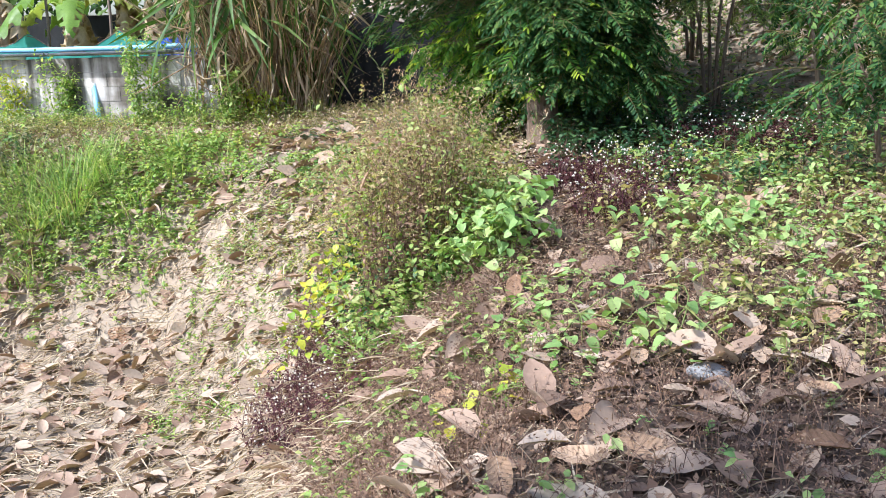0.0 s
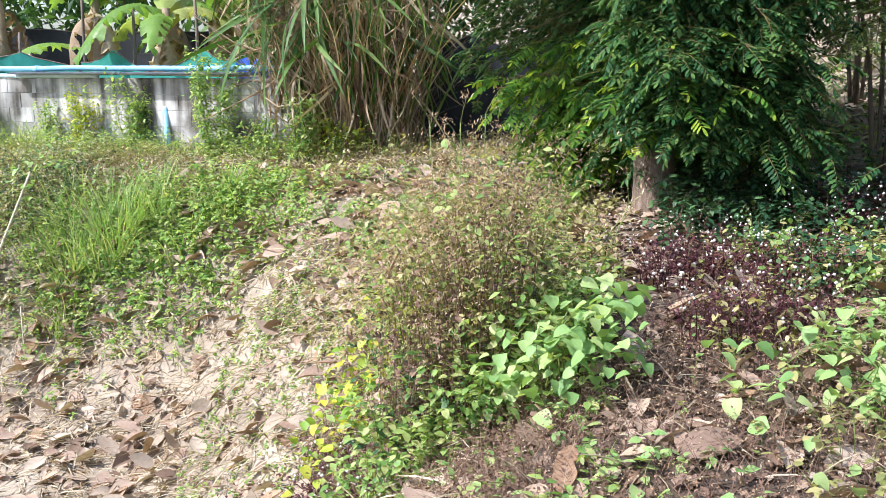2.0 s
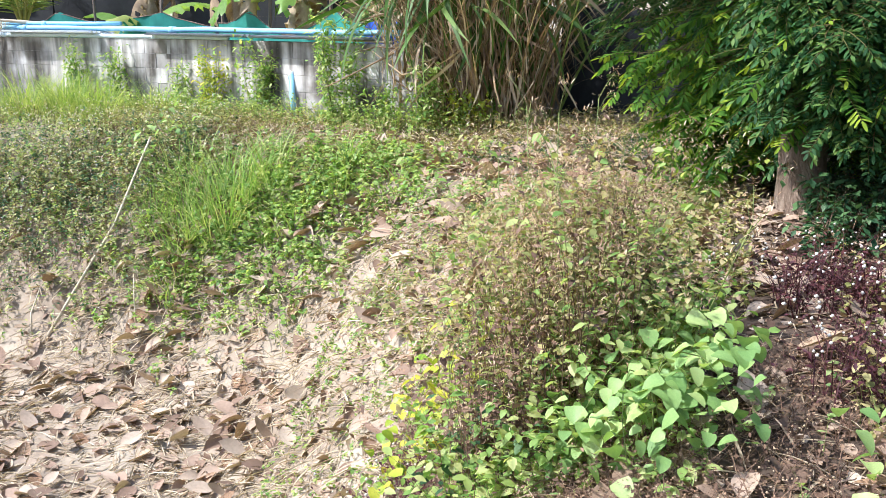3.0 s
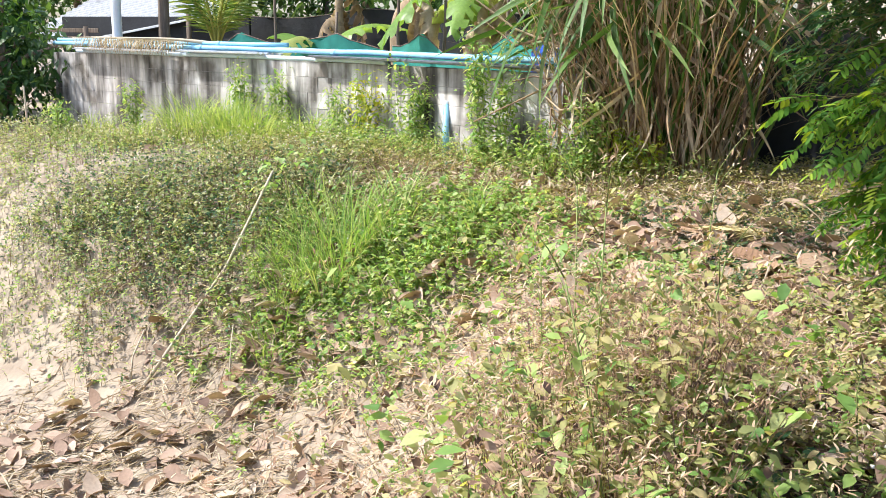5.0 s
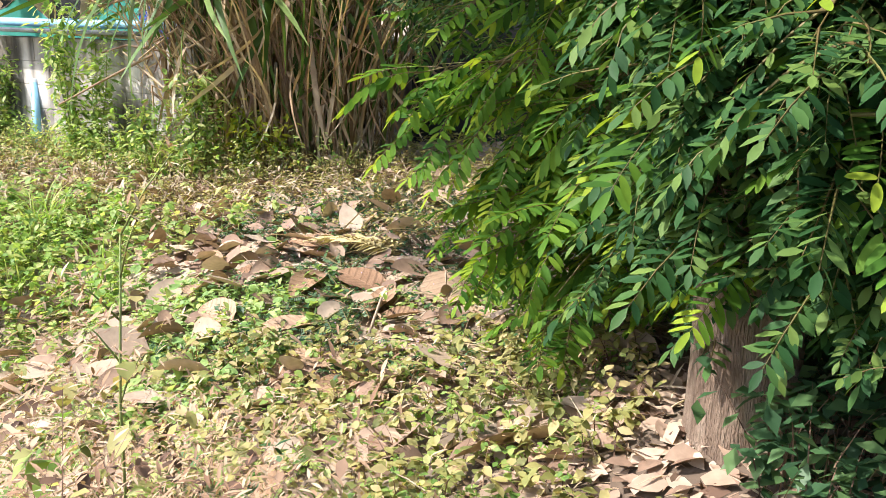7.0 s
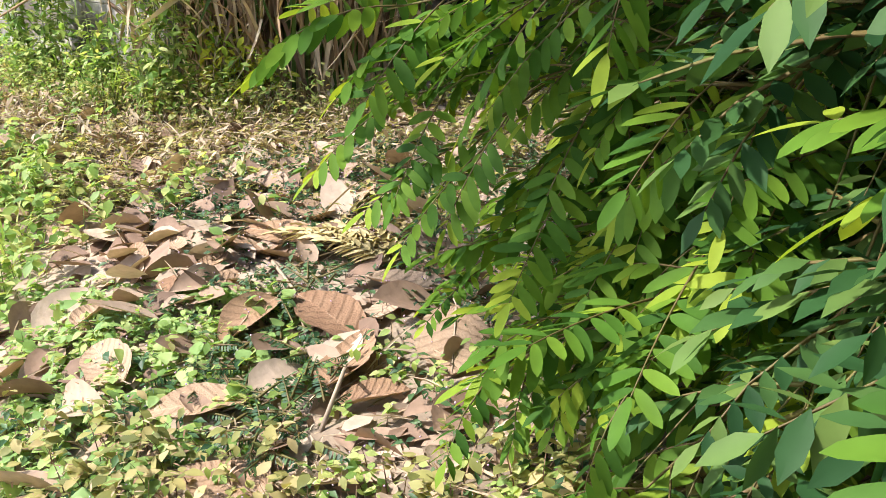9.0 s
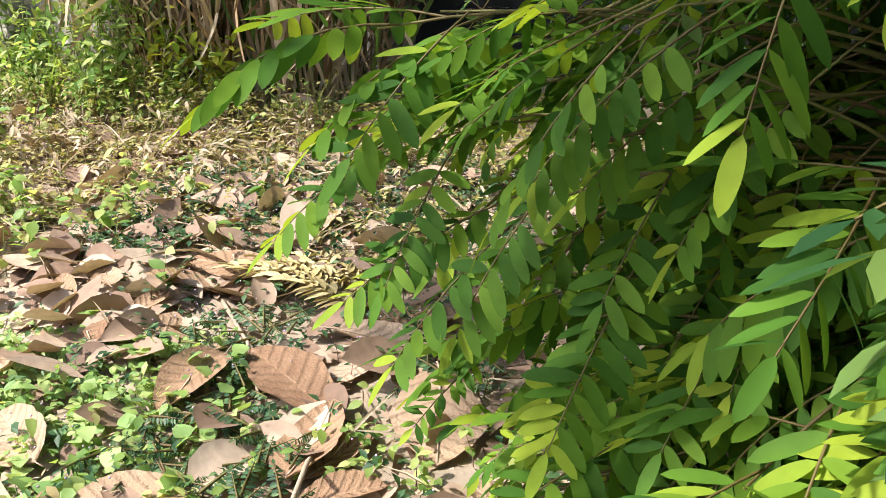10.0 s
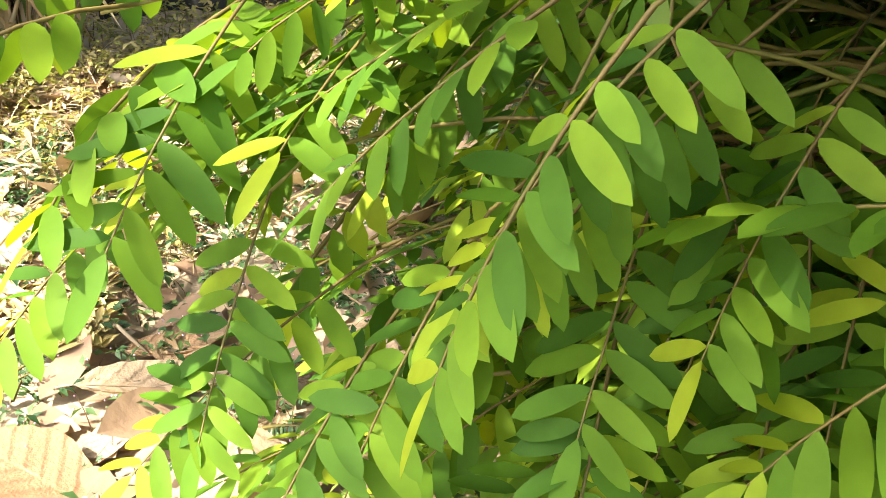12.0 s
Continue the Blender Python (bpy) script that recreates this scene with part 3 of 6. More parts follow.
# shed with a metal roof
shed = thing("shed", "low open shed with a grey metal roof and black cloth sides", "shed", at=(-16.6, 20.3, 0.45))
v, f = corrugated(7.5, 5.0, 0.03, 24, 200)
part("roof", mesh_of("roof", v, f, [ZINC]), shed, "grey corrugated metal roof", Matrix.Translation((-0.2, 0.5, 2.1)) @ Matrix.Rotation(radians(-8), 4, "Y") @ Matrix.Rotation(radians(25), 4, "X"))
for px, py in ((-3.6, -1.8), (0, -1.9), (3.0, -1.9), (-3.6, 2.4), (3.0, 2.4)):
    v, f = tube_tpl([(px, py, -0.6), (px, py, 1.76 + 0.13 * px + 0.22 * py)], 0.06, 0.05, 7)
    part("post", mesh_of("shed_post", v, f, [DARK_WOOD]), shed)
v, f = box_tpl(6.6, 0.04, 1.6)
part("cloth_side", mesh_of("shed_side", v + np.array([0, 2.0, 0.5]), f, [BLACK_NET], smooth=False), shed, "black cloth side")
v, f = box_tpl(5.4, 0.05, 1.3)
part("cloth_side", mesh_of("shed_front", v + np.array([1.6, -1.6, 0.9]), f, [BLACK_NET], smooth=False), shed, "black cloth side")
for k in range(4):
    v, f = box_tpl(3.6, 0.03, 0.09, 0.005)
    part("slat", mesh_of("shed_slat", v + np.array([-1.6, -1.75, 0.75 + 0.17 * k]), f, [DARK_WOOD], smooth=False), shed)

# ---- banana plants, palm and far trees ----


def banana_leaf(L, W, droop, torn, seed):
    r = np.random.default_rng(seed)
    n = 22
    V, F = [], []
    for i in range(n + 1):
        u = i / n
        k = W * 0.5 * (math.sin(math.pi * min(1, u * 0.93 + 0.05)) ** 0.5)
        y = L * (u - 0.25 * droop * u ** 2)
        z = L * (0.35 * u - droop * u ** 2)
        for sx in (-1, -0.5, 0, 0.5, 1):
            fl = torn * r.uniform(-1, 0.2) * abs(sx) * 0.2
            V.append((sx * k, y + fl * 0.4, z - abs(sx) * k * 0.35 + fl))
    for i in range(n):
        for j in range(4):
            if torn > 0.3 and i % 3 == 2 and j in (0, 3):
                continue
            a = i * 5 + j
            F += [(a, a + 1, a + 6), (a, a + 6, a + 5)]
    return np.array(V), np.array(F)


BLEAVES = [mesh_of("banana_leaf", *banana_leaf(1.7, 0.42, d, t, i), [BANANA]) for i, (d, t) in enumerate(((0.5, 0.1), (0.7, 0.5), (0.9, 0.8)))]
BDRY = [mesh_of("dry_leaf", *banana_leaf(1.3, 0.3, d, 1.0, i + 9), [BANANA_DRY]) for i, d in enumerate((1.2, 1.5))]


def banana(x, y, h, seed, leaves=6, dry=4):
    r = random.Random(seed)
    th = thing("banana_plant", "banana plant with torn green and hanging dry leaves", "banana plant", "banana plants behind the wall", (x, y, hz(x, y)))
    v, f = tube_tpl([(0, 0, -0.1), (0.02, 0, h * 0.35), (0.0, 0.02, h * 0.7), (0.03, 0, h)], 0.11, 0.06, 10)
    part("stem", mesh_of("banana_stem", v, f, [BANANA_DRY]), th, "stem wrapped in dry brown sheaths")
    for i in range(leaves):
        a = i * 2.4 + r.uniform(0, 1)
        part("leaf", r.choice(BLEAVES), th, "", Matrix.Translation((0, 0, h - 0.06 * i)) @ Matrix.Rotation(a, 4, "Z") @ Matrix.Rotation(r.uniform(0.1, 0.7), 4, "X"))
    for i in range(dry):
        a = i * 1.7 + r.uniform(0, 1)
        part("dry_leaf", r.choice(BDRY), th, "dry brown hanging leaf", Matrix.Translation((0, 0, h * r.uniform(0.6, 0.9))) @ Matrix.Rotation(a, 4, "Z") @ Matrix.Rotation(r.uniform(-0.9, -0.3), 4, "X"))


for i, (x, y, h) in enumerate(((-8.95, 16.6, 1.1), (-7.6, 17.3, 2.3), (-6.7, 18.2, 2.6), (-5.4, 17.0, 2.0), (-4.6, 16.3, 2.2), (-9.9, 18.3, 2.5), (-3.7, 16.6, 2.5), (-6.0, 16.4, 1.9))):
    banana(x, y, h, i, 6 if h > 1.5 else 4, 5 if h > 1.5 else 0)


def frond(L, n, leaf_l, droop, seed):
    """A feather palm frond along +Y: the stalk and its leaflets, as two meshes."""
    r = np.random.default_rng(seed)
    u = np.linspace(0, 1, 12)
    pts = [(0, L * (k - 0.2 * droop * k * k), L * (0.25 * k - droop * k * k * 0.7)) for k in u]
    stalk = tube_tpl(pts, 0.03, 0.005, 6)
    B = Batch()
    for sgn in (-1, 1):
        w = np.linspace(0.22, 0.99, n)
        P = np.stack([0 * w, L * (w - 0.2 * droop * w * w), L * (0.25 * w - droop * w * w * 0.7)], 1)
        B.add(leaf_tpl(0.055, 4, 0.3, 0.45), poses(P, -sgn * (1.0 + r.uniform(-0.1, 0.1, n)), -0.35 + r.uniform(-0.2, 0.2, n), 0, leaf_l * (0.5 + np.sin(np.pi * w) * 0.6)))
    return stalk, B


th = thing("coconut_palm", "young coconut palm with yellow stalks and drooping fronds", "palm", at=(-12.1, 17.6, hz(-12.1, 17.6)))
for i in range(11):
    st, B = frond(2.7, 42, 0.5, 0.6 + 0.05 * (i % 4), i)
    m = Matrix.Translation((0, 0, 0.75 + 0.03 * i)) @ Matrix.Rotation(i * 2.4, 4, "Z") @ Matrix.Rotation(radians(80 - 2.0 * i), 4, "X")
    f = part("frond", B.mesh("frond", [PALM]), th, "", m)
    part("stalk", mesh_of("frond_stalk", *st, [PALM_STALK]), f, "yellow frond stalk")
v, f = tube_tpl([(0, 0, -0.1), (0, 0, 0.4), (0.02, 0, 0.8)], 0.16, 0.11, 10)
part("trunk", mesh_of("palm_trunk", v, f, [PALM_STALK]), th, "swollen yellow base of the stalks")

# dry fronds thrown on the wall
for i, s in enumerate((7.2, 7.9, 8.5)):
    st, B = frond(1.5, 40, 0.28, 0.12, 30 + i)
    p = wall_pt(s, 0.1, WALL_TOP + 0.2)
    q2 = wall_pt(s + 0.2)
    ob = whole("dry_palm_frond", B.mesh("dry_frond", [STRAW]), "dry grey palm frond lying over the wall", "palm frond", "fronds on the wall")
    ob.matrix_basis = Matrix.Translation(p) @ Matrix.Rotation(math.atan2(q2.y - p.y, q2.x - p.x) - math.pi / 2, 4, "Z") @ Matrix.Rotation(radians(-8), 4, "X")
    part("stalk", mesh_of("dry_stalk", *st, [PALE_STICK]), ob)


def crown_batch(B, c, rad, n, leaf, size, seed, shell=0.5):
    r = np.random.default_rng(seed)
    d = r.normal(size=(n, 3))
    d /= np.linalg.norm(d, axis=1)[:, None]
    k = shell + (1 - shell) * r.random(n)
    lump = 1 + 0.22 * np.sin(d[:, 0] * 5 + seed) * np.sin(d[:, 2] * 6 + 2 * seed) + 0.12 * np.sin(d[:, 1] * 9)
    P = np.array(c) + d * np.array(rad) * (k * lump)[:, None]
    B.add(leaf, poses(P, r.uniform(0, 6.28, n), r.uniform(-1.1, 0.2, n), r.uniform(-0.6, 0.6, n), size * r.uniform(0.6, 1.3, n)))


FAR_LEAF = leaf_tpl(0.4, 2, 0.15, 0.2)


def far_tree(x, y, h, rad, n, seed, label, trunk=0.14, size=0.3, z0=None):
    z = hz(x, y)
    th = thing("tree", label, "tree", "trees beyond the wall", (x, y, z))
    v, f = tube_tpl([(0, 0, -0.2), (0.1, 0.05, h * 0.35), (-0.05, 0, h * 0.7), (0, 0.1, h)], trunk, trunk * 0.4, 8)
    part("trunk", mesh_of("far_trunk", v, f, [BARK]), th)
    r = random.Random(seed)
    for k in range(5):
        a = k * 1.3 + r.random()
        v, f = tube_tpl([(0, 0, h * (0.4 + 0.1 * k)), (math.cos(a) * rad * 0.4, math.sin(a) * rad * 0.4, h * (0.55 + 0.1 * k)), (math.cos(a) * rad * 0.8, math.sin(a) * rad * 0.8, h * (0.62 + 0.1 * k))], trunk * 0.4, 0.02, 6)
        part("limb", mesh_of("far_limb", v, f, [BARK]), th)
    B = Batch()
    for k in range(6):
        a = k * 1.1 + seed
        crown_batch(B, (math.cos(a) * rad * 0.5, math.sin(a) * rad * 0.5, h * (0.3 + 0.13 * k)), (rad * 0.75, rad * 0.75, h * 0.3), n // 6, FAR_LEAF, size, seed * 7 + k, 0.35)
    part("crown", B.mesh("far_crown", [BACK_LEAF]), th)


for i, (x, y, h, rad) in enumerate(((-24, 24, 5.5, 3.2), (-20.5, 27, 7, 3.6), (-15, 26, 6.5, 3.4), (-10.5, 24, 6, 3.2), (-6.5, 23, 6, 3.0), (-2.8, 21, 6, 2.8), (0.8, 19, 5.5, 2.6), (4.0, 17.5, 5.5, 2.6), (7.5, 15.5, 5.5, 2.6), (10, 12, 5.5, 2.8), (-17.6, 16.3, 3.0, 1.3), (-14.9, 15.2, 2.2, 1.3), (-15.6, 13.6, 1.7, 1.3), (-3.6, 18.5, 4.5, 1.8))):
    far_tree(x, y, h, rad, 4200 if i < 11 else 2600, i + 1, "broad dark green tree beyond the wall" if i < 11 else "low leafy tree beside the wall", size=0.34 if i < 11 else 0.2)

shade = thing("tree", "slender leaning tree whose crown shades the path", "tree", "", (-2.6, 0.2, hz(-2.6, 0.2)))
v, f = tube_tpl([(0, 0, -0.2), (0.25, 0.2, 2.2), (0.7, 0.7, 4.4), (1.0, 1.0, 6.0)], 0.1, 0.04, 8)
part("trunk", mesh_of("shade_trunk", v, f, [BARK]), shade)
B = Batch()
for k in range(4):
    crown_batch(B, (1.0 + 0.5 * math.cos(k * 1.6), 1.0 + 0.5 * math.sin(k * 1.6), 5.4 + 0.4 * (k % 2)), (0.85, 0.85, 0.7), 420, FAR_LEAF, 0.17, 60 + k, 0.2)
part("crown", B.mesh("shade_crown", [BACK_LEAF]), shade)

# ---- cane clump ----
CX, CY = -2.4, 13.25
cane = thing("cane_clump", "tall clump of cane grass with dry hanging and green blades", "cane clump", at=(CX, CY, hz(CX, CY)))


def cane_part(name, n, hs, ws, bend, mat, label, seed, rad=0.85):
    r = np.random.default_rng(seed)
    B = Batch()
    for k in range(4):
        m = n // 4
        a, q = r.uniform(0, 6.28, m), np.sqrt(r.random(m)) * rad
        P = np.stack([q * np.cos(a) * 1.15, q * np.sin(a) * 0.6, -0.05 + 0 * a], 1)
        hh = r.uniform(*hs, m)
        yaw = np.where(r.random(m) < 0.6, a - np.pi / 2, r.uniform(0, 6.28, m))
        B.add(blade_tpl(8, 1.0, bend[k], 1.0), poses(P, yaw, r.normal(0, 0.12, m), r.normal(0, 0.14, m), np.stack([r.uniform(*ws, m), hh, hh], 1)))
    tagged(part(name, B.mesh(name, [mat]), cane, label), kind="stuff")


cane_part("dry_foliage", 560, (0.9, 2.8), (0.010, 0.026), (0.08, 0.3, 0.5, 0.75), CANE_DRY, "dry straw-coloured blades", 1, 0.8)
cane_part("green_foliage", 180, (1.6, 3.3), (0.022, 0.042), (0.1, 0.25, 0.4, 0.08), CANE_GREEN, "long green blades", 2, 0.75)
rr = np.random.default_rng(5)
B = Batch()
for k in range(150):
    a0, q0 = rr.uniform(0, 6.28), 0.75 * math.sqrt(rr.random())
    x0, y0 = 1.1 * q0 * math.cos(a0), 0.6 * q0 * math.sin(a0)
    lx, ly, hh = rr.normal(-0.1, 0.34) + 0.3 * x0, rr.normal(0, 0.16), rr.uniform(1.0, 2.8)
    kink = rr.normal(0, 0.07)
    B.add(tube_tpl([(x0 * 0.8, y0 * 0.8, -0.05), (x0 + lx * 0.08 + kink, y0 + ly * 0.1, 0.25), (x0 + lx * 0.4 - kink, y0 + ly * 0.3, hh * 0.5), (x0 + lx, y0 + ly, hh)], rr.uniform(0.009, 0.017), 0.006, 5, False), EYE4)
for k in range(64):
    x0, z0 = rr.uniform(-0.9, 0.8), rr.uniform(0.5, 1.8)
    lx = rr.uniform(-0.9, 0.5)
    B.add(tube_tpl([(x0, -0.5 + rr.normal(0, 0.08), z0), (x0 + lx * 0.5, -0.56, z0 + rr.uniform(-0.25, 0.3)), (x0 + lx, -0.5 + rr.normal(0, 0.1), z0 + rr.uniform(-0.5, 0.5))], rr.uniform(0.008, 0.016), 0.006, 5, False), EYE4)
tagged(part("stalk_mass", B.mesh("stalk_mass", [CANE_DRY]), cane, "bare dry cane stalks"), kind="stuff")
B = Batch()
m = 1100
a = rr.uniform(0, 6.28, m)
P = np.stack([np.cos(a) * rr.uniform(0.2, 1.0, m), np.sin(a) * rr.uniform(0.2, 0.7, m), rr.uniform(0.5, 2.7, m)], 1)
P[:, 0] -= 0.25 * np.clip(P[:, 2] - 1.2, 0, 2) * (P[:, 0] < 0.2)
B.add(leaf_tpl(0.055, 6, 0.3, 0.5), poses(P, a - np.pi / 2 + rr.normal(0, 0.9, m), rr.uniform(-1.65, -0.3, m), rr.normal(0, 0.8, m), np.minimum(rr.uniform(0.25, 0.8, m), P[:, 2] * 0.75)))
tagged(part("hanging_foliage", B.mesh("hanging_foliage", [CANE_DRY]), cane, "dead blades hanging down the clump"), kind="stuff")
B = Batch()
m = 280
a = rr.uniform(0, 6.28, m)
P = np.stack([np.cos(a) * rr.uniform(0.3, 1.1, m) - 0.1, np.sin(a) * rr.uniform(0.3, 0.8, m), rr.uniform(1.2, 2.9, m)], 1)
B.add(leaf_tpl(0.05, 6, 0.3, 0.5), poses(P, a - np.pi / 2 + rr.normal(0, 0.5, m), rr.uniform(-1.3, 0.2, m), rr.normal(0, 0.5, m), rr.uniform(0.6, 1.2, m)))
tagged(part("arching_foliage", B.mesh("arching_foliage", [CANE_GREEN]), cane, "green blades arching over"), kind="stuff")

# ---- trees with feathered leaves ----


def compound(L, pairs, ll, lw, droop, seed, hi=False, folded=0.4):
    """A feathered leaf along +Y: stalk (material 1) and paired leaflets (material 0)."""
    r = np.random.default_rng(seed)
    B = Batch()
    c = lambda u: np.stack([0 * u, L * (u - 0.18 * droop * u ** 3), -L * droop * 0.55 * u ** 2], -1)
    B.add(tube_tpl([tuple(c(np.array(k))) for k in np.linspace(0, 1, 7 if hi else 4)], 0.0022 if hi else 0.004, 0.001, 4 if hi else 3, False), EYE4, 1)
    u = np.linspace(0.2, 0.95, pairs)
    for s in (-1, 1):
        k = u + r.normal(0, 0.008, pairs)
        size = ll * (0.72 + 0.4 * np.sin(np.pi * (0.15 + 0.75 * u))) * r.uniform(0.9, 1.1, pairs)
        yaw = -s * (1.3 - 0.3 * u + r.normal(0, 0.12, pairs))
        M = poses(c(k), yaw, -droop * 0.5 * u - folded + r.normal(0, 0.15, pairs), s * folded * 0.7 + r.normal(0, 0.2, pairs), size)
        B.add(leaf_tpl(lw, 8, 0.16, 0.1, 0.5, 0.5) if hi else leaf_tpl(lw, 3, 0.16, 0.1, 0.5, 0.5), M, 0)
    B.add(leaf_tpl(lw, 8 if hi else 3, 0.16, 0.1, 0.5, 0.5), poses(c(np.array([1.0])), 0, -droop * 0.9, 0, ll), 0)
    return B


def joined(B):
    return np.concatenate(B.V), np.concatenate(B.F), np.concatenate(B.I)


def add_mixed(B, src, M):
    v, f, i = src
    for k in (0, 1):
        fk = f[i == k]
        ids, inv = np.unique(fk, return_inverse=True)
        B.add((v[ids], inv.reshape(-1, 3)), M, k)


def path_gap(P):
    """Distance of points from the line that one walks beside the bush."""
    P = np.asarray(P, float).reshape(-1, 3)
    way = np.array([(0.0, 0.0, 1.5), (0.7, 5.0, 1.66), (0.7, 6.3, 1.62), (0.42, 7.85, 1.58), (0.1, 8.45, 1.56), (-0.02, 8.78, 1.55)])
    best = np.full(len(P), 9.0)
    for a, b in zip(way[:-1], way[1:]):
        d = b - a
        u = np.clip(((P - a) @ d) / (d @ d), 0, 1)
        off = P - a - u[:, None] * d
        best = np.minimum(best, np.linalg.norm(off, axis=1))
        best = np.where((np.hypot(off[:, 0], off[:, 1]) < 0.5) & (P[:, 2] > 0.5), 0.0, best)
    return best


LOW_LEAVES = [joined(compound(0.25, 9, 0.052, 0.36, 0.35 + 0.15 * k, 50 + k, False, 0.06 + 0.07 * k)) for k in range(4)]
FINE_LEAVES = [joined(compound(0.27, 12, 0.04, 0.36, 0.4 + 0.15 * k, 60 + k, False, 0.05 + 0.06 * k)) for k in range(3)]


def arch(a, b, rise, n=9):
    a, b = np.array(a, float), np.array(b, float)
    u = np.linspace(0, 1, n)[:, None]
    return a + (b - a) * u + np.array([0, 0, 1.0]) * rise * 4 * u * (1 - u)


def feather_crown(th, base, tips, kinds, per, seed, leaf_mats, rise=0.3, twig=True, gap=0.5):
    """Branches from base points to tips with feathered leaves along them, below one thing."""
    r = np.random.default_rng(seed)
    o = np.array(th.location)
    LB, TB = Batch(), Batch()
    for t in tips:
        s = base[r.integers(len(base))]
        pts = arch(s, t, rise * r.uniform(0.5, 1.4))
        if path_gap(pts).min() < 0.3:
            continue
        TB.add(tube_tpl([tuple(p - o) for p in pts], 0.005, 0.0015, 4, False), EYE4)
        u = r.uniform(0.3, 1.0, per)
        k = u * (len(pts) - 1)
        i = np.minimum(k.astype(int), len(pts) - 2)
        P = pts[i] + (pts[i + 1] - pts[i]) * (k - i)[:, None]
        d = np.array(t) - np.array(s)
        yaw = math.atan2(d[1], d[0]) - math.pi / 2 + r.choice([-1, 1], per) * r.uniform(0.2, 1.3, per)
        ok = path_gap(P) > gap
        M = poses(P - o, yaw, r.uniform(-0.65, 0.15, per), r.normal(0, 0.22, per), r.uniform(0.75, 1.3, per))[ok]
        which = r.integers(len(kinds), size=len(M))
        for j in range(len(kinds)):
            if (which == j).any():
                add_mixed(LB, kinds[j], M[which == j])
    if TB.n:
        tagged(part("twig_mass", TB.mesh("twig_mass", [RACHIS]), th, "thin reddish branches"), kind="stuff")
    part("crown", LB.mesh("crown", leaf_mats), th)


TX, TY = 0.87, 8.76
tree = thing("feathery_tree", "leafy tree with a thick cut trunk and drooping feathered leaves", "tree", at=(TX, TY, hz(TX, TY)))
bm = bmesh.new()
NR, NK = 14, 20
rings = []
for i in range(NR):
    u = i / (NR - 1)
    rad = 0.14 + 0.03 * math.exp(-u * 9) - 0.018 * u
    ring = []
    for j in range(NK):
        a = 2 * math.pi * j / NK
        k = rad * (1 + 0.05 * math.sin(3 * a + 1) + 0.045 * math.sin(7 * a + 3 * u) + 0.03 * noise.noise((math.cos(a) * 3, math.sin(a) * 3, u * 5)) - (0.10 if j in (4, 13) else 0))
        ring.append(bm.verts.new((k * math.cos(a) - 0.03 * u, k * math.sin(a), -0.15 + 1.05 * u + (0.04 * math.sin(2 * a) if i == NR - 1 else 0))))
    rings.append(ring)
for a, b in zip(rings[:-1], rings[1:]):
    for j in range(NK):
        bm.faces.new((a[j], a[(j + 1) % NK], b[(j + 1) % NK], b[j]))
bm.faces.new(rings[-1])
me = bpy.data.meshes.new("trunk")
bm.to_mesh(me)
bm.free()
me.materials.append(BARK)
me.polygons.foreach_set("use_smooth", np.full(len(me.polygons), True))
part("trunk", me, tree, "thick cracked grey-brown trunk")
zt = hz(TX, TY)
for pts, r0, r1 in (([(-0.05, 0.0, 0.8), (-0.13, 0.05, 1.25), (-0.1, 0.4, 2.0), (0.1, 0.9, 2.8)], 0.06, 0.03), ([(0.05, 0.03, 0.8), (0.2, 0.3, 1.4), (0.3, 0.9, 2.2)], 0.05, 0.02), ([(0.0, 0.06, 0.75), (-0.05, 0.6, 1.2), (-0.2, 1.3, 1.9)], 0.045, 0.02)):
    v, f = tube_tpl(pts, r0, r1, 9)
    part("limb", mesh_of("limb", v, f, [BARK]), tree)
r = np.random.default_rng(21)
tips = []
for k in range(330):
    x, y, z = r.uniform(-0.85, 2.3), r.uniform(8.5, 12.3), r.uniform(0.75, 3.4)
    if x < -0.25 - 0.33 * (y - 9.6) or (y < 9.3 and x < 1.0) or (z < 1.1 and r.random() < 0.35):
        continue
    tips.append((x, y, z))
# extra tips above the view, added to shade the leaves below
for k in range(210):
    tips.append((r.uniform(0.6, 2.3), r.uniform(8.1, 10.8), r.uniform(2.1, 3.6)))
base = [(0.75, 9.1, 1.9), (0.9, 9.6, 2.4), (0.7, 9.9, 1.8), (1.2, 10.4, 2.3), (0.95, 9.6, 1.4)]
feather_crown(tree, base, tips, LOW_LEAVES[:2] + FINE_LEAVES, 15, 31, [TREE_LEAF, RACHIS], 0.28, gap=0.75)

# unseen high crown, added over the path to shade the bush and ground
HIGH_LEAVES = [joined(compound(0.34, 7, 0.1, 0.4, 0.3 + 0.2 * k, 55 + k, False, 0.1)) for k in range(2)]
over = [(x, y, z) for x, y, z in zip(r.uniform(-2.5, 1.6, 230), r.uniform(7.4, 11.6, 230), r.uniform(2.7, 3.7, 230)) if x > (-2.5 + 0.5 * abs(y - 10.2) if y > 9.3 else -1.6)]
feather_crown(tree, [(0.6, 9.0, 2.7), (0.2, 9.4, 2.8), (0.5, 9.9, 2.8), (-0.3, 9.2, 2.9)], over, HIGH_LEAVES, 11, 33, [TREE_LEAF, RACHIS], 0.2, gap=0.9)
for pts, r0, r1 in (([(0.0, 0.0, 0.85), (-0.15, 0.1, 1.7), (-0.5, 0.3, 2.3), (-1.3, 0.5, 2.6)], 0.05, 0.018), ([(0.0, 0.0, 0.85), (-0.05, 0.3, 1.7), (-0.3, 0.9, 2.35), (-0.6, 1.5, 2.6)], 0.045, 0.018)):
    v, f = tube_tpl(pts, r0, r1, 8)
    part("limb", mesh_of("limb", v, f, [BARK]), tree)

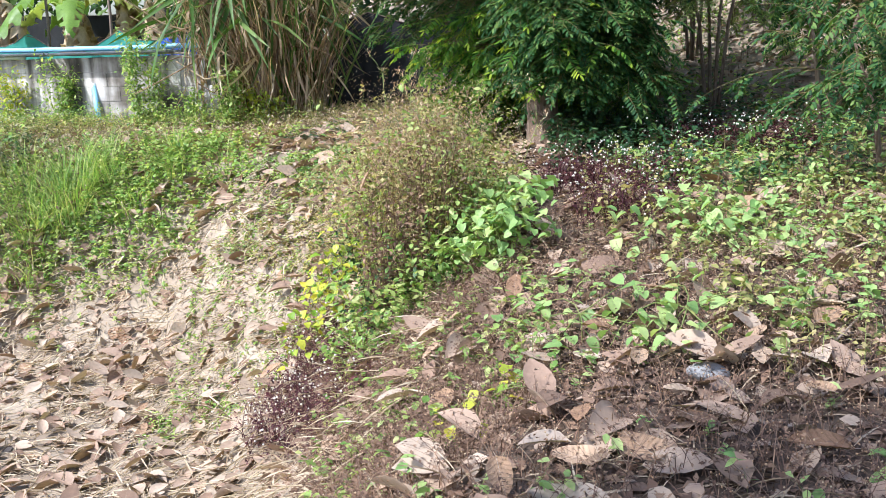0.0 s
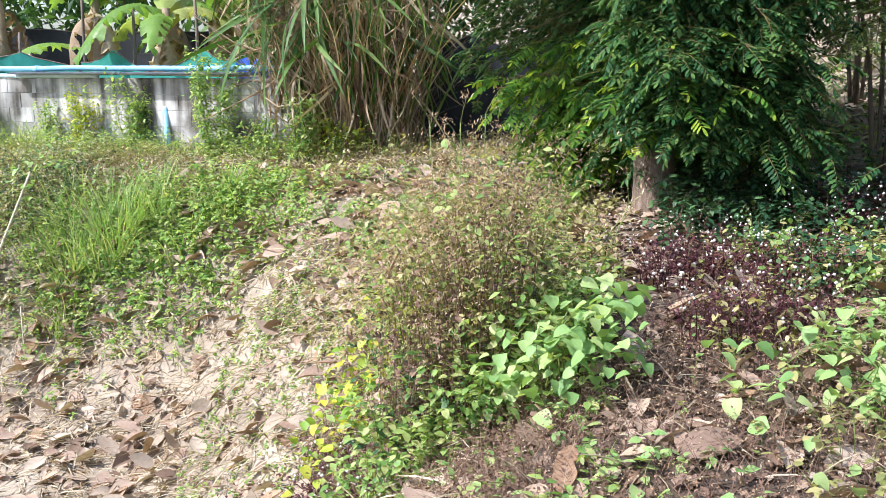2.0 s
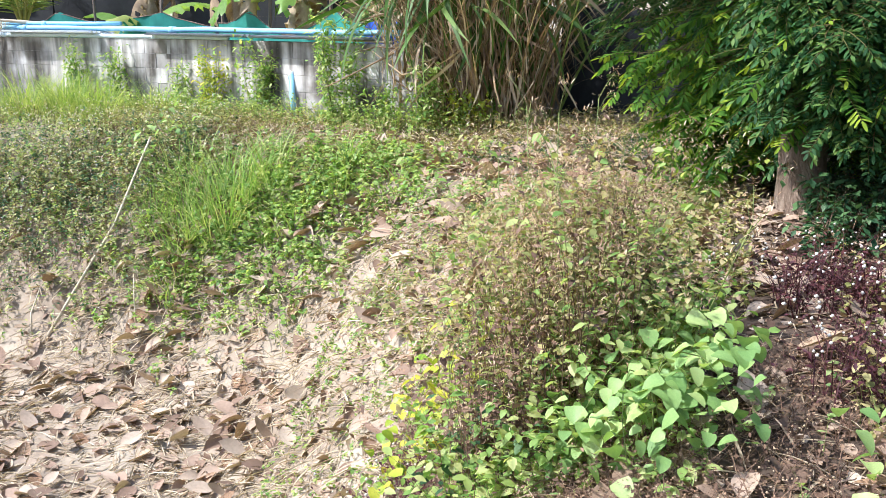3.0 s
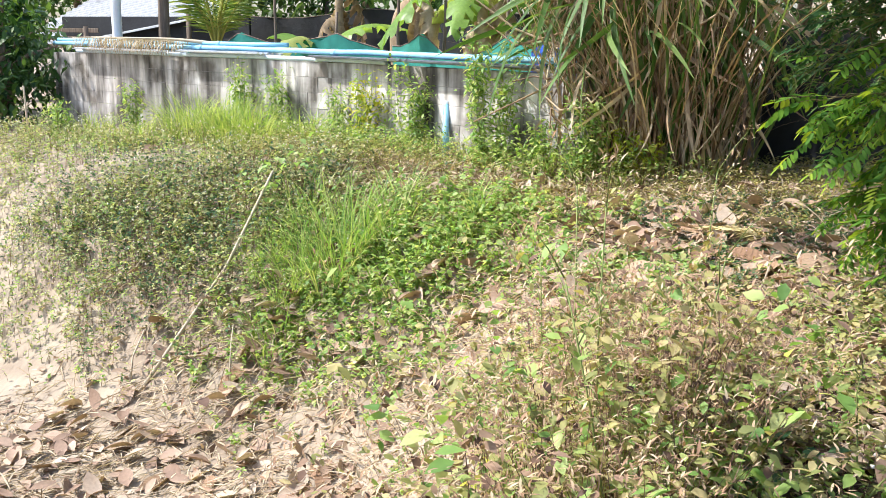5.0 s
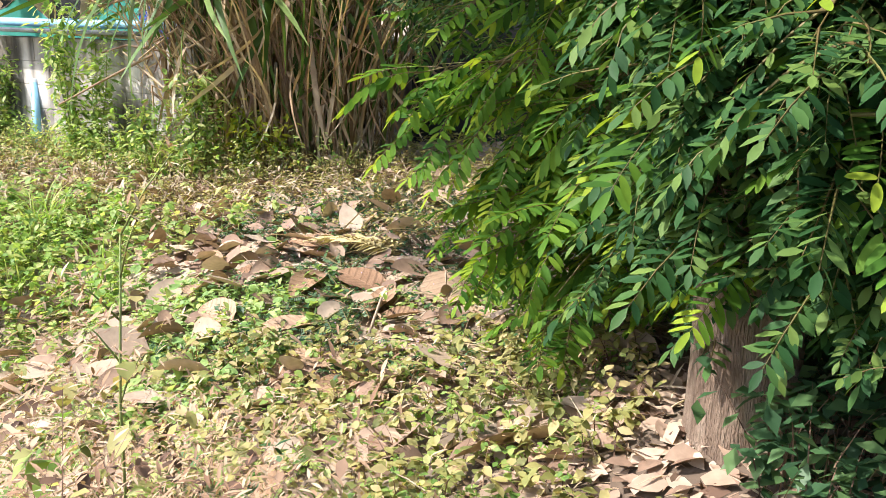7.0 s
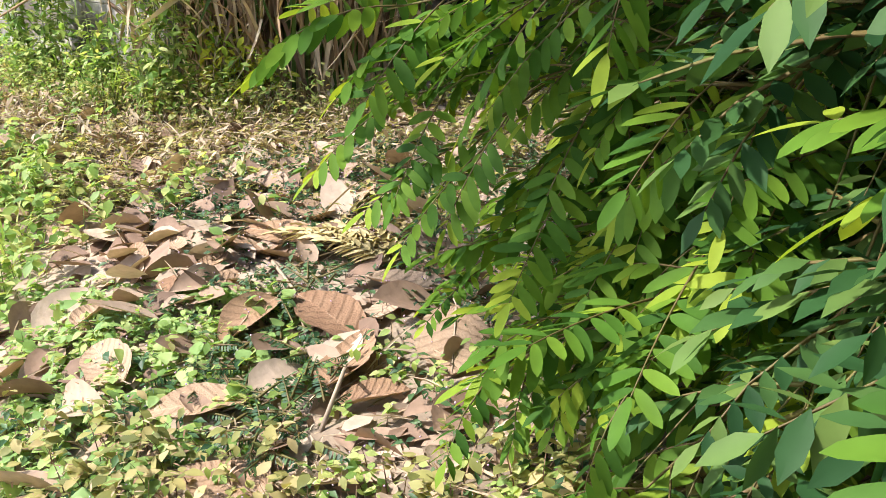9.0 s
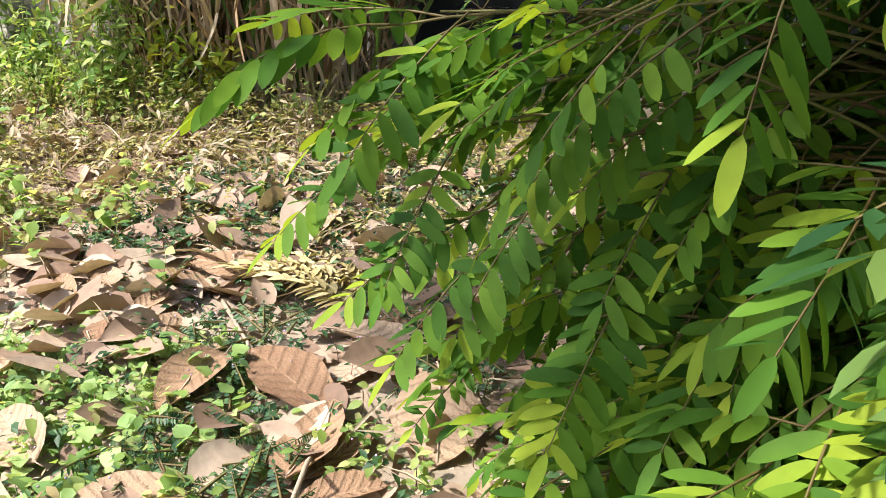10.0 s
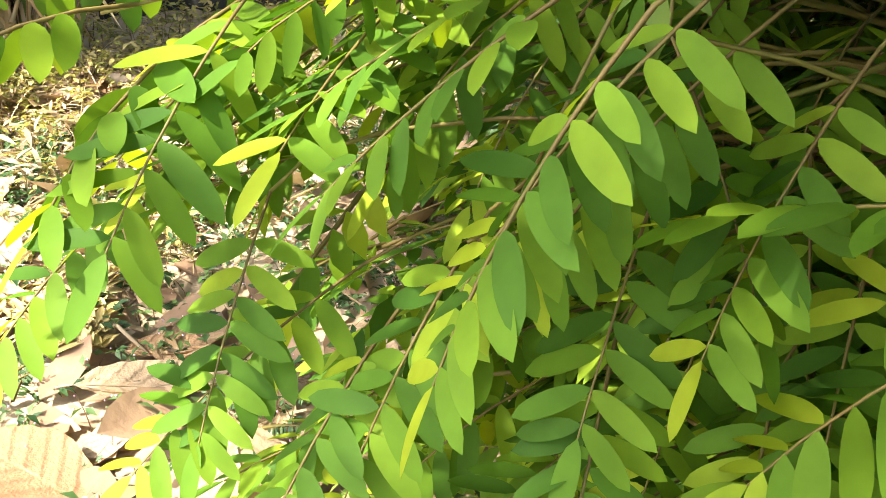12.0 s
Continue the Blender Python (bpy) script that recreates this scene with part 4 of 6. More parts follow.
# thin shrubs on the rise
for i, (x, y, n, hgt, kinds) in enumerate(((2.6, 9.6, 70, 2.3, FINE_LEAVES), (3.2, 8.2, 60, 1.9, LOW_LEAVES), (3.9, 10.5, 70, 2.6, FINE_LEAVES), (3.0, 12.0, 70, 2.8, LOW_LEAVES), (4.6, 8.6, 60, 2.4, LOW_LEAVES), (3.0, 6.6, 40, 1.2, LOW_LEAVES), (1.4, 13.2, 70, 2.8, FINE_LEAVES), (2.1, 10.9, 70, 2.6, LOW_LEAVES), (4.4, 12.4, 70, 2.8, FINE_LEAVES), (5.4, 10.4, 60, 2.4, LOW_LEAVES), (0.2, 12.6, 60, 2.2, FINE_LEAVES))):
    z = hz(x, y)
    th = thing("shrub", "thin-stemmed green shrub with feathered leaves", "shrub", "shrubs on the rise", (x, y, z))
    rs = np.random.default_rng(i + 80)
    for k in range(4):
        a = k * 1.6 + i
        v, f = tube_tpl([(0.04 * math.cos(a), 0.04 * math.sin(a), -0.08), (0.14 * math.cos(a), 0.14 * math.sin(a), hgt * 0.4), (0.35 * math.cos(a), 0.35 * math.sin(a), hgt * 0.8)], 0.022, 0.01, 6)
        part("stem", mesh_of("shrub_stem", v, f, [BARK]), th)
    base = [(x + 0.2 * math.cos(k * 1.6 + i), y + 0.2 * math.sin(k * 1.6 + i), z + hgt * 0.55) for k in range(4)]
    n = n * 2 // 3
    tips = np.stack([x + rs.normal(0, 0.55, n), y + rs.normal(0, 0.55, n), z + hgt * rs.uniform(0.3, 1.15, n)], 1)
    feather_crown(th, base, tips, kinds, 7, i + 90, [TREE_LEAF if i % 3 else WEED, RACHIS], 0.2, gap=0.8)

# ---- the bush beside the path ----
bush = thing("pinnate_leaf_bush", "bright green bush with arching stems and paired oval leaflets", "bush", at=(0.98, 9.7, hz(0.98, 9.7)))
bo = np.array(bush.location)
HI = [compound(0.27 + 0.03 * (k % 3), 8 + k % 3, 0.072, 0.29, 0.2 + 0.08 * k, 70 + k, True, 0.08 + 0.05 * k).mesh("leaf", [BUSH_LEAF, RACHIS]) for k in range(8)]
def leafy_branch(pts, count):
    """One arching branch of the bush with its leaves to both sides."""
    br = part("branch", mesh_of("branch", *tube_tpl([tuple(p - bo) for p in pts], 0.007, 0.0018, 6), [RACHIS]), bush)
    d = pts[-1] - pts[0]
    head = math.atan2(d[1], d[0]) - math.pi / 2
    for j in range(count):
        u = 0.28 + 0.72 * (j + 0.5) / count
        q3 = u * 11
        i = min(int(q3), 10)
        p = pts[i] + (pts[i + 1] - pts[i]) * (q3 - i)
        if path_gap(p)[0] < 0.5:
            continue
        yaw = head + (1 if j % 2 else -1) * r.uniform(0.35, 1.15)
        part("leaf", HI[r.randrange(8)], br, "", Matrix.Translation(p - bo) @ Matrix.Rotation(yaw, 4, "Z") @ Matrix.Rotation(r.uniform(-0.6, 0.12), 4, "X") @ Matrix.Rotation(r.uniform(-0.4, 0.4), 4, "Y") @ Matrix.Diagonal((*[r.uniform(0.8, 1.15)] * 3, 1)))


r = random.Random(4)
made = 0
for k in range(400):
    if made >= 27:
        break
    src = np.array((0.9 + r.uniform(-0.12, 0.25), 9.6 + r.uniform(-0.3, 0.35), r.uniform(0.75, 1.9)))
    tip = np.array((r.uniform(-0.5, 0.75), r.uniform(8.95, 10.5), r.uniform(0.6, 1.75)))
    if tip[0] < -0.24 - 0.36 * (tip[1] - 9.5) or abs(tip[2] - src[2]) > 0.7 or tip[0] + 1.2 * (9.3 - tip[1]) < -0.85:
        continue
    pts = arch(src, tip, r.uniform(0.08, 0.22), 12)
    if path_gap(pts).min() < 0.45:
        continue
    made += 1
    leafy_branch(pts, 12)
for k in range(300):
    if made >= 40:
        break
    src = np.array((1.25 + r.uniform(-0.2, 0.3), 9.1 + r.uniform(-0.25, 0.3), r.uniform(1.0, 2.0)))
    tip = np.array((r.uniform(0.35, 1.5), r.uniform(8.05, 8.75), r.uniform(0.95, 1.95)))
    pts = arch(src, tip, r.uniform(0.08, 0.2), 12)
    if path_gap(pts).min() < 0.5:
        continue
    made += 1
    leafy_branch(pts, 10)
for k in range(5):
    a = k * 1.26
    v, f = tube_tpl([(0.05 * math.cos(a), 0.05 * math.sin(a), -0.08), (-0.02 + 0.1 * math.cos(a), 0.12 * math.sin(a), 0.6), (-0.06 + 0.15 * math.cos(a), 0.22 * math.sin(a), 1.5)], 0.02, 0.009, 7)
    part("stem", mesh_of("bush_stem", v, f, [BARK]), bush)
rs = np.random.default_rng(44)
tips = [(x, y, z) for x, y, z in zip(rs.uniform(-0.3, 1.8, 150), rs.uniform(9.2, 10.6, 150), rs.uniform(0.45, 1.9, 150)) if x > -0.1 - 0.36 * (y - 9.5)]
front = [(x, y, z) for x, y, z in zip(rs.uniform(0.42, 1.9, 210), rs.uniform(8.05, 9.1, 210), rs.uniform(0.8, 2.2, 210)) if z > 1.08 or x < 0.62 or x > 1.1 or y > 8.8]
front += [(x, y, z) for x, y, z in zip(rs.uniform(0.55, 1.25, 90), rs.uniform(8.2, 8.62, 90), rs.uniform(0.98, 1.75, 90))]
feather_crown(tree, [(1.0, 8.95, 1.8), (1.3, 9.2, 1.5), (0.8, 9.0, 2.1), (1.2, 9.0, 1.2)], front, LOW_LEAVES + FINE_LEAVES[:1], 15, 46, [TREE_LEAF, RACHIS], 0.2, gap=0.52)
feather_crown(bush, [(0.9, 9.6, 1.0), (0.95, 9.7, 1.3), (1.05, 9.5, 0.8)], tips, LOW_LEAVES, 10, 45, [BUSH_LEAF, RACHIS], 0.12, gap=1.0)

# leaves that reach out towards the path, each on its own thin branch
REACH = [
   (0.2, 9.48, 1.33, 0.1, 9.34, 1.14),
   (0.12, 9.29, 1.45, 0.03, 9.26, 1.34),
   (0.15, 9.42, 1.17, 0.11, 9.32, 1.08),
   (0.28, 9.41, 1.14, 0.24, 9.33, 1.08),
   (0.32, 9.51, 1.29, 0.31, 9.43, 1.16),
   (0.05, 9.44, 1.27, -0.06, 9.37, 1.12),
   (-0.13, 9.56, 1.24, -0.17, 9.48, 1.14),
   (-0.1, 9.71, 1.3, -0.28, 9.65, 1.23),
   (-0.05, 9.56, 1.17, -0.14, 9.5, 1.13),
   (-0.02, 9.64, 1.27, -0.14, 9.62, 1.25),
   (0.07, 9.69, 1.35, -0.03, 9.69, 1.32),
   (0.28, 9.54, 1.2, 0.23, 9.47, 1.12),
   (0.18, 9.47, 1.4, 0.22, 9.4, 1.3),
   (-0.02, 9.47, 1.17, -0.1, 9.39, 1.09),
]
REACH_HIGH = [
   (0.25, 9.42, 1.43, 0.15, 9.39, 1.36),
   (0.1, 9.38, 1.45, 0.01, 9.38, 1.39),
   (0.31, 9.41, 1.4, 0.24, 9.37, 1.32),
   (0.19, 9.36, 1.46, 0.09, 9.33, 1.38),
   (0.08, 9.47, 1.44, -0.02, 9.49, 1.39),
   (0.34, 9.42, 1.26, 0.29, 9.34, 1.17),
]
for k, (x0, y0, z0, x1, y1, z1) in enumerate(REACH + REACH_HIGH):
    a0, a1 = Vector((x0, y0, z0)), Vector((x1, y1, z1))
    d = a1 - a0
    root = Vector((0.9 + 0.04 * (k % 4), 9.55 + 0.05 * (k % 3), 1.0 + 0.06 * (k % 5) + (0.5 if k >= len(REACH) else 0)))
    pts = []
    for j in range(10):
        u = j / 9
        c1, c2 = root.lerp(a0, 0.4) + Vector((0.0, 0.05 * math.sin(k), 0.22)), a0 - d.normalized() * 0.12
        pts.append(root * (1 - u) ** 3 + c1 * 3 * u * (1 - u) ** 2 + c2 * 3 * u * u * (1 - u) + a0 * u ** 3)
    br = part("branch", mesh_of("branch", *tube_tpl([p - Vector(bo) for p in pts], 0.0035, 0.0016, 6), [RACHIS]), bush)
    side = d.cross(Vector((0, 0, 1))).normalized()
    up = side.cross(d).normalized()
    rot = Matrix((side, d.normalized(), up)).transposed().to_4x4()
    size = d.length / 0.26
    part("leaf", HI[k % 3], br, "", Matrix.Translation(a0 - Vector(bo)) @ rot @ Matrix.Rotation(0.25 * math.sin(k * 2.1), 4, "Y") @ Matrix.Diagonal((*[max(0.85, min(1.35, size))] * 3, 1)))

# ---- low plants ----
STEM = blade_tpl(4, 1.0, 0.5)
LEAF2 = leaf_tpl(0.55, 2, 0.15, 0.15)
LEAF3 = leaf_tpl(0.6, 3, 0.15, 0.2, fat=0.4)
HEART = leaf_tpl(0.85, 4, 0.2, 0.25, fat=0.3)
NARROW = leaf_tpl(0.22, 3, 0.2, 0.25)
SMALL = small_leaf(0.5)
PUFF = (np.array([(0.5, 0, 0), (-0.5, 0, 0), (0, 0.5, 0), (0, -0.5, 0), (0, 0, 0.5), (0, 0, -0.5)]), np.array([(0, 2, 4), (2, 1, 4), (1, 3, 4), (3, 0, 4), (2, 0, 5), (1, 2, 5), (3, 1, 5), (0, 3, 5)]))


def spots(n, x0, x1, y0, y1, rng, keep=None, clump=0.0, scale=2.0):
    """Random points of the plan; keep tests them, clump gathers them in patches."""
    out = []
    while sum(len(o) for o in out) < n:
        x, y = rng.uniform(x0, x1, 4000), rng.uniform(y0, y1, 4000)
        ok = np.ones(len(x), bool) if keep is None else keep(x, y)
        if clump:
            w = 0.5 + 0.25 * (np.sin(scale * x + 1.3 * np.sin(scale * 0.8 * y)) + np.sin(scale * 1.1 * y - 1.7 * np.sin(scale * 0.6 * x + 1)))
            ok &= rng.random(len(x)) < np.clip(1 - clump + clump * 1.6 * w, 0.02, 1)
        out.append(np.stack([x[ok], y[ok]], 1))
    P = np.concatenate(out)[:n]
    return np.column_stack([P, height(P[:, 0], P[:, 1])])


def disc(n, x, y, r, rng):
    a, q = rng.uniform(0, 6.283, n), r * np.sqrt(rng.random(n)) * (1 + 0.25 * np.sin(3 * np.arange(n)))
    P = np.stack([x + q * np.cos(a), y + q * np.sin(a)], 1)
    return np.column_stack([P, height(P[:, 0], P[:, 1])])


def blob(n, x, y, sx, sy, rng):
    P = np.stack([rng.normal(x, sx, n), rng.normal(y, sy, n)], 1)
    return np.column_stack([P, height(P[:, 0], P[:, 1])])


def sprout(B, P, h, nleaf, size, leaf, rng, lean=0.5, stem_w=0.006, ms=0, ml=1, low=0.15, top=None, tip=None, tip_n=0, tip_size=0.02, tip_spread=0.03):
    """Stems at P, each bending its own way, with leaves along it and small heads at its tip."""
    n = len(P)
    hh = np.asarray(h) * rng.uniform(0.55, 1.25, n)
    yaw, bend = rng.uniform(0, 6.283, n), lean * rng.uniform(0.2, 1.6, n)
    B.add(STEM, poses(P - np.array([0, 0, 0.01]), yaw, 0, 0, np.stack([np.full(n, stem_w), hh * bend * 2, hh], 1)), ms)

    def along(u, i):
        f = hh[i] * bend[i] * u * u
        return P[i] + np.stack([-np.sin(yaw[i]) * f, np.cos(yaw[i]) * f, hh[i] * (u - 0.175 * u ** 3)], 1)
    i = np.repeat(np.arange(n), nleaf)
    u = low + (1 - low) * rng.random(len(i))
    B.add(leaf, poses(along(u, i), rng.uniform(0, 6.283, len(i)), rng.uniform(-0.7, 0.5, len(i)), rng.normal(0, 0.3, len(i)), size * rng.uniform(0.55, 1.3, len(i))), ml)
    if tip is not None:
        i = np.repeat(np.arange(n), tip_n)
        Q = along(np.full(len(i), 1.0), i) + rng.normal(0, tip_spread, (len(i), 3))
        B.add(tip, poses(Q, rng.uniform(0, 6.283, len(i)), rng.uniform(-0.3, 1.3, len(i)), 0, tip_size * rng.uniform(0.6, 1.3, len(i))), top)


def patch(name, label, cat, B, mats, kind="stuff"):
    return whole(name, B.mesh(name, mats), label, cat, kind=kind)


def edge_d(x, y):
    """Roughly how far below the shelf's rim a point lies."""
    return (-0.097 + 0.036 * x + 0.046 * y) - height(x, y)


g = np.random.default_rng(101)

# straw and small litter
B = Batch()
P = spots(19000, -7.5, 0.2, 4.5, 11.2, g, lambda x, y: edge_d(x, y) > 0.25, 0.6)
B.add(NARROW, poses(P + [0, 0, 0.018], g.uniform(0, 6.28, len(P)), g.normal(0.03, 0.25, len(P)), g.normal(0, 0.3, len(P)), np.stack([g.uniform(0.03, 0.075, len(P))] + [g.uniform(0.1, 0.34, len(P))] * 2, 1)), 0)
P = spots(7000, -6.0, 2.6, 2.2, 13.4, g, lambda x, y: edge_d(x, y) < 0.4, 0.7, 1.5)
B.add(NARROW, poses(P + [0, 0, 0.015], g.uniform(0, 6.28, len(P)), g.normal(0.05, 0.3, len(P)), g.normal(0, 0.3, len(P)), np.stack([g.uniform(0.02, 0.05, len(P))] + [g.uniform(0.08, 0.26, len(P))] * 2, 1)), 0)
P = spots(8000, -8, 0.2, -4, 9, g, lambda x, y: edge_d(x, y) > 0.7, 0.4)
B.add(NARROW, poses(P + [0, 0, 0.018], g.uniform(0, 6.28, len(P)), g.normal(0.03, 0.25, len(P)), g.normal(0, 0.3, len(P)), np.stack([g.uniform(0.03, 0.07, len(P))] + [g.uniform(0.1, 0.3, len(P))] * 2, 1)), 0)
P = spots(5200, -6.5, -0.4, 11.0, 13.3, g, lambda x, y: edge_d(x, y) < 0.5, 0.5, 1.7)
B.add(NARROW, poses(P + [0, 0, 0.02], g.uniform(0, 6.28, len(P)), g.normal(0.05, 0.3, len(P)), g.normal(0, 0.3, len(P)), np.stack([g.uniform(0.03, 0.06, len(P))] + [g.uniform(0.1, 0.3, len(P))] * 2, 1)), 0)
patch("straw", "dry straw and grass stems strewn on the ground", "straw", B, [STRAW])

B = Batch()
P = np.concatenate([spots(3600, -7.5, 0.2, 4.5, 11.0, g, lambda x, y: edge_d(x, y) > 0.2, 0.5), spots(3600, -2.2, 2.2, 8.6, 12.0, g, None, 0.4), spots(2600, 0.2, 2.0, 7.7, 9.6, g, None, 0.2), spots(1800, -0.2, 2.8, 2.2, 8.6, g, None, 0.5), spots(900, -6, -1, 11, 13.4, g, None, 0.5)])
B.add(LEAF3, poses(P + [0, 0, 0.014], g.uniform(0, 6.28, len(P)), g.normal(0.05, 0.25, len(P)), g.normal(0, 0.35, len(P)), g.uniform(0.03, 0.11, len(P))), 0)
P = np.concatenate([blob(1500, -1.5, 4.0, 4.5, 4.5, g), spots(950, -6.8, -0.2, 5.0, 11.0, g, lambda x, y: edge_d(x, y) > 0.35, 0.5, 2.0), spots(330, -1.9, 2.2, 8.7, 11.8, g, None, 0.3, 3.0), spots(420, -5.0, -0.8, 10.2, 12.9, g, None, 0.4), spots(260, -0.3, 3.0, 2.2, 8.6, g, None, 0.3)])
for k in range(4):
    Q = P[k::4]
    B.add(leaf_tpl(0.56, 5, 0.1 + 0.22 * k, 0.25 * (k - 1.5) / 1.5, fat=0.45), poses(Q + [0, 0, 0.03], g.uniform(0, 6.28, len(Q)), g.normal(0.05, 0.25, len(Q)), g.normal(0, 0.35, len(Q)), g.uniform(0.13, 0.25, len(Q))), 0)
patch("leaf_litter", "small dry brown leaves and leaf scraps on the ground", "leaf litter", B, [LITTER])

# leaf scraps whose dark brown also stands in for shadow on the soil
B = Batch()
P = np.concatenate([spots(9500, -0.9, 3.2, 1.6, 7.0, g, None, 0.2, 2), spots(2600, -1.7, 0.4, 4.2, 8.2, g, lambda x, y: (edge_d(x, y) > 0.1) & (edge_d(x, y) < 1.2), 0.2, 2), spots(3500, 0.6, 4.0, 6.5, 11.0, g, None, 0.2, 2)])
B.add(LEAF2, poses(P + [0, 0, 0.01], g.uniform(0, 6.28, len(P)), g.normal(0.1, 0.3, len(P)), g.normal(0, 0.4, len(P)), g.uniform(0.03, 0.075, len(P))), 0)
patch("leaf_mould", "dark brown leaf scraps, also standing in for shade under the weeds", "leaf mould", B, [BROWN_STEM])

# lush low weeds on the rim of the bank
B = Batch()
P = blob(650, -4.15, 10.95, 0.8, 0.42, g)
sprout(B, P, 0.18, 6, 0.05, LEAF3, g, 0.5, 0.004)
P = np.concatenate([blob(420, -4.3, 10.95, 0.85, 0.42, g), blob(520, -3.2, 10.8, 0.65, 0.45, g)])
sprout(B, P, 0.26, 9, 0.055, LEAF3, g, 0.5, 0.004)
patch("green_weeds", "fresh green low weeds on the rim of the bank", "weeds", B, [GREEN_STEM, WEED])

# olive bushlets with pale flowers
B = Batch()
P = np.concatenate([spots(2900, -13.5, -5.2, 11.3, 14.0, g, None, 0.7, 1.6), blob(1200, -7.2, 11.2, 1.4, 0.45, g)])
sprout(B, P[::3], 0.4, 8, 0.05, SMALL, g, 0.5, 0.005, top=2, tip=PUFF, tip_n=1, tip_size=0.017, tip_spread=0.03)
sprout(B, P[1::3], 0.36, 10, 0.055, SMALL, g, 0.5, 0.005)
sprout(B, P[2::3], 0.26, 10, 0.045, LEAF2, g, 0.6, 0.005, ml=3)
patch("flowering_weeds", "dense olive weeds dotted with tiny pale flowers", "weeds", B, [BROWN_STEM, GREY_WEED, WHITE_FLOWER, WEED])
B = Batch()
P = np.concatenate([blob(600, -6.6, 11.4, 1.1, 0.45, g), spots(300, -9.5, -5.0, 11.2, 12.6, g, None, 0.7, 2.2)])
sprout(B, P, 0.34, 8, 0.05, SMALL, g, 0.5, 0.005)
patch("dark_weeds", "dark green bushy weeds below the wall", "weeds", B, [BROWN_STEM, DARK_WEED])

# dry weeds of the shelf
B = Batch()
P = spots(4200, -7.0, -0.6, 11.2, 13.5, g, lambda x, y: y < 13.2 - 0.378 * (x + 3.4), 0.6, 2.2)
sprout(B, P, np.where(P[:, 1] > 12.3, 0.3, 0.13), 6, 0.035, SMALL, g, 0.7, 0.004)
P = spots(1150, -7.0, -0.8, 11.6, 13.4, g, lambda x, y: y < 13.2 - 0.378 * (x + 3.4), 0.5, 2.5)
sprout(B, P, 0.22, 4, 0.07, NARROW, g, 0.6, 0.004, ms=2, ml=2)
patch("dry_weeds", "dry brownish weeds on the shelf before the wall", "weeds", B, [BROWN_STEM, OLIVE, STRAW])
B = Batch()
P = spots(1100, -11.0, -1.2, 12.3, 15.0, g, lambda x, y: (y < 12.95 - 0.35 * (x + 3.1)) & (y > 12.2 - 0.33 * (x + 3.1)), 0.5, 3)
sprout(B, P, 0.42, 9, 0.045, LEAF2, g, 0.5, 0.004)
patch("green_weeds", "green weeds at the foot of the wall", "weeds", B, [GREEN_STEM, WEED])

B = Batch()
P = spots(1500, -1.9, 1.4, 12.0, 14.0, g, None, 0.4, 3)
sprout(B, P, 0.16, 6, 0.04, SMALL, g, 0.7, 0.004)
patch("dry_weeds", "dry low weeds before the black cloth", "weeds", B, [BROWN_STEM, OLIVE])

# ground cover under the bush
B = Batch()
P = spots(850, -2.3, -0.9, 9.2, 10.5, g, lambda x, y: x < -1.05 + 0.15 * np.sin(5 * y), 0.75, 4)
sprout(B, P, 0.06, 5, 0.03, LEAF3, g, 0.8, 0.003)
P = spots(150, -1.7, -0.8, 9.3, 10.4, g, None, 0.7, 5)
sprout(B, P, 0.1, 5, 0.05, HEART, g, 0.6, 0.003)
patch("ground_cover", "bright green creeping ground cover", "ground cover", B, [GREEN_STEM, VINE])
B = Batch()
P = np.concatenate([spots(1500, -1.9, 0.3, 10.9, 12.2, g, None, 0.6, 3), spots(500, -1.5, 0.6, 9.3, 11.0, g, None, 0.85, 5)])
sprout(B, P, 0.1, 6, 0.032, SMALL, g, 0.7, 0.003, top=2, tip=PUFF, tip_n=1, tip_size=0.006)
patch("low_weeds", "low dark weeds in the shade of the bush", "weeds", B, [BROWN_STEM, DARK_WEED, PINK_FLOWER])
B = Batch()
FEATHER = joined(compound(0.08, 9, 0.016, 0.3, 0.2, 5))
P = np.concatenate([disc(70, -0.82, 10.02, 0.24, g), disc(30, -0.62, 9.72, 0.14, g), disc(26, -0.95, 10.5, 0.15, g), disc(24, -0.35, 10.4, 0.18, g)])
add_mixed(B, FEATHER, poses(P + [0, 0, 0.05], g.uniform(0, 6.28, len(P)), g.uniform(-0.1, 0.5, len(P)), 0, g.uniform(0.8, 1.6, len(P))))
patch("sensitive_plant", "blue-green feathery creeping plant on dead leaves", "weeds", B, [DARK_WEED, RACHIS])

# the mound of dry flowering weeds
mound = lambda x, y: (x > -0.58 - 0.5 * np.clip(y - 7.0, 0, 2)) & (x < 0.45) & (((x + 0.2) / 0.9) ** 2 + ((y - 7.3) / 1.15) ** 2 < 1) & (path_gap(np.column_stack([x, y, 0 * x + 1.6])) > 0.3)
MOUND = spots(1900, -1.6, 0.6, 5.9, 8.7, g, mound, 0.35, 4)
MTOP = 1.0 + 0.26 * np.exp(-((MOUND[:, 0] + 0.12) / 0.4) ** 2 - ((MOUND[:, 1] - 6.65) / 0.5) ** 2) + 0.14 * np.sin(4.1 * MOUND[:, 0] + 2.0 * MOUND[:, 1]) * np.sin(3.7 * MOUND[:, 1] - 1.3 * MOUND[:, 0] + 1)
fall = np.clip(1.25 - (((MOUND[:, 0] + 0.12) / 0.95) ** 2 + ((MOUND[:, 1] - 6.75) / 1.75) ** 2), 0.12, 1)
hm = np.clip(MTOP * fall - MOUND[:, 2] * fall * 0.8, 0.25, 1.35) * np.where(MOUND[:, 0] > 0.3, 0.75, 1) * 0.95
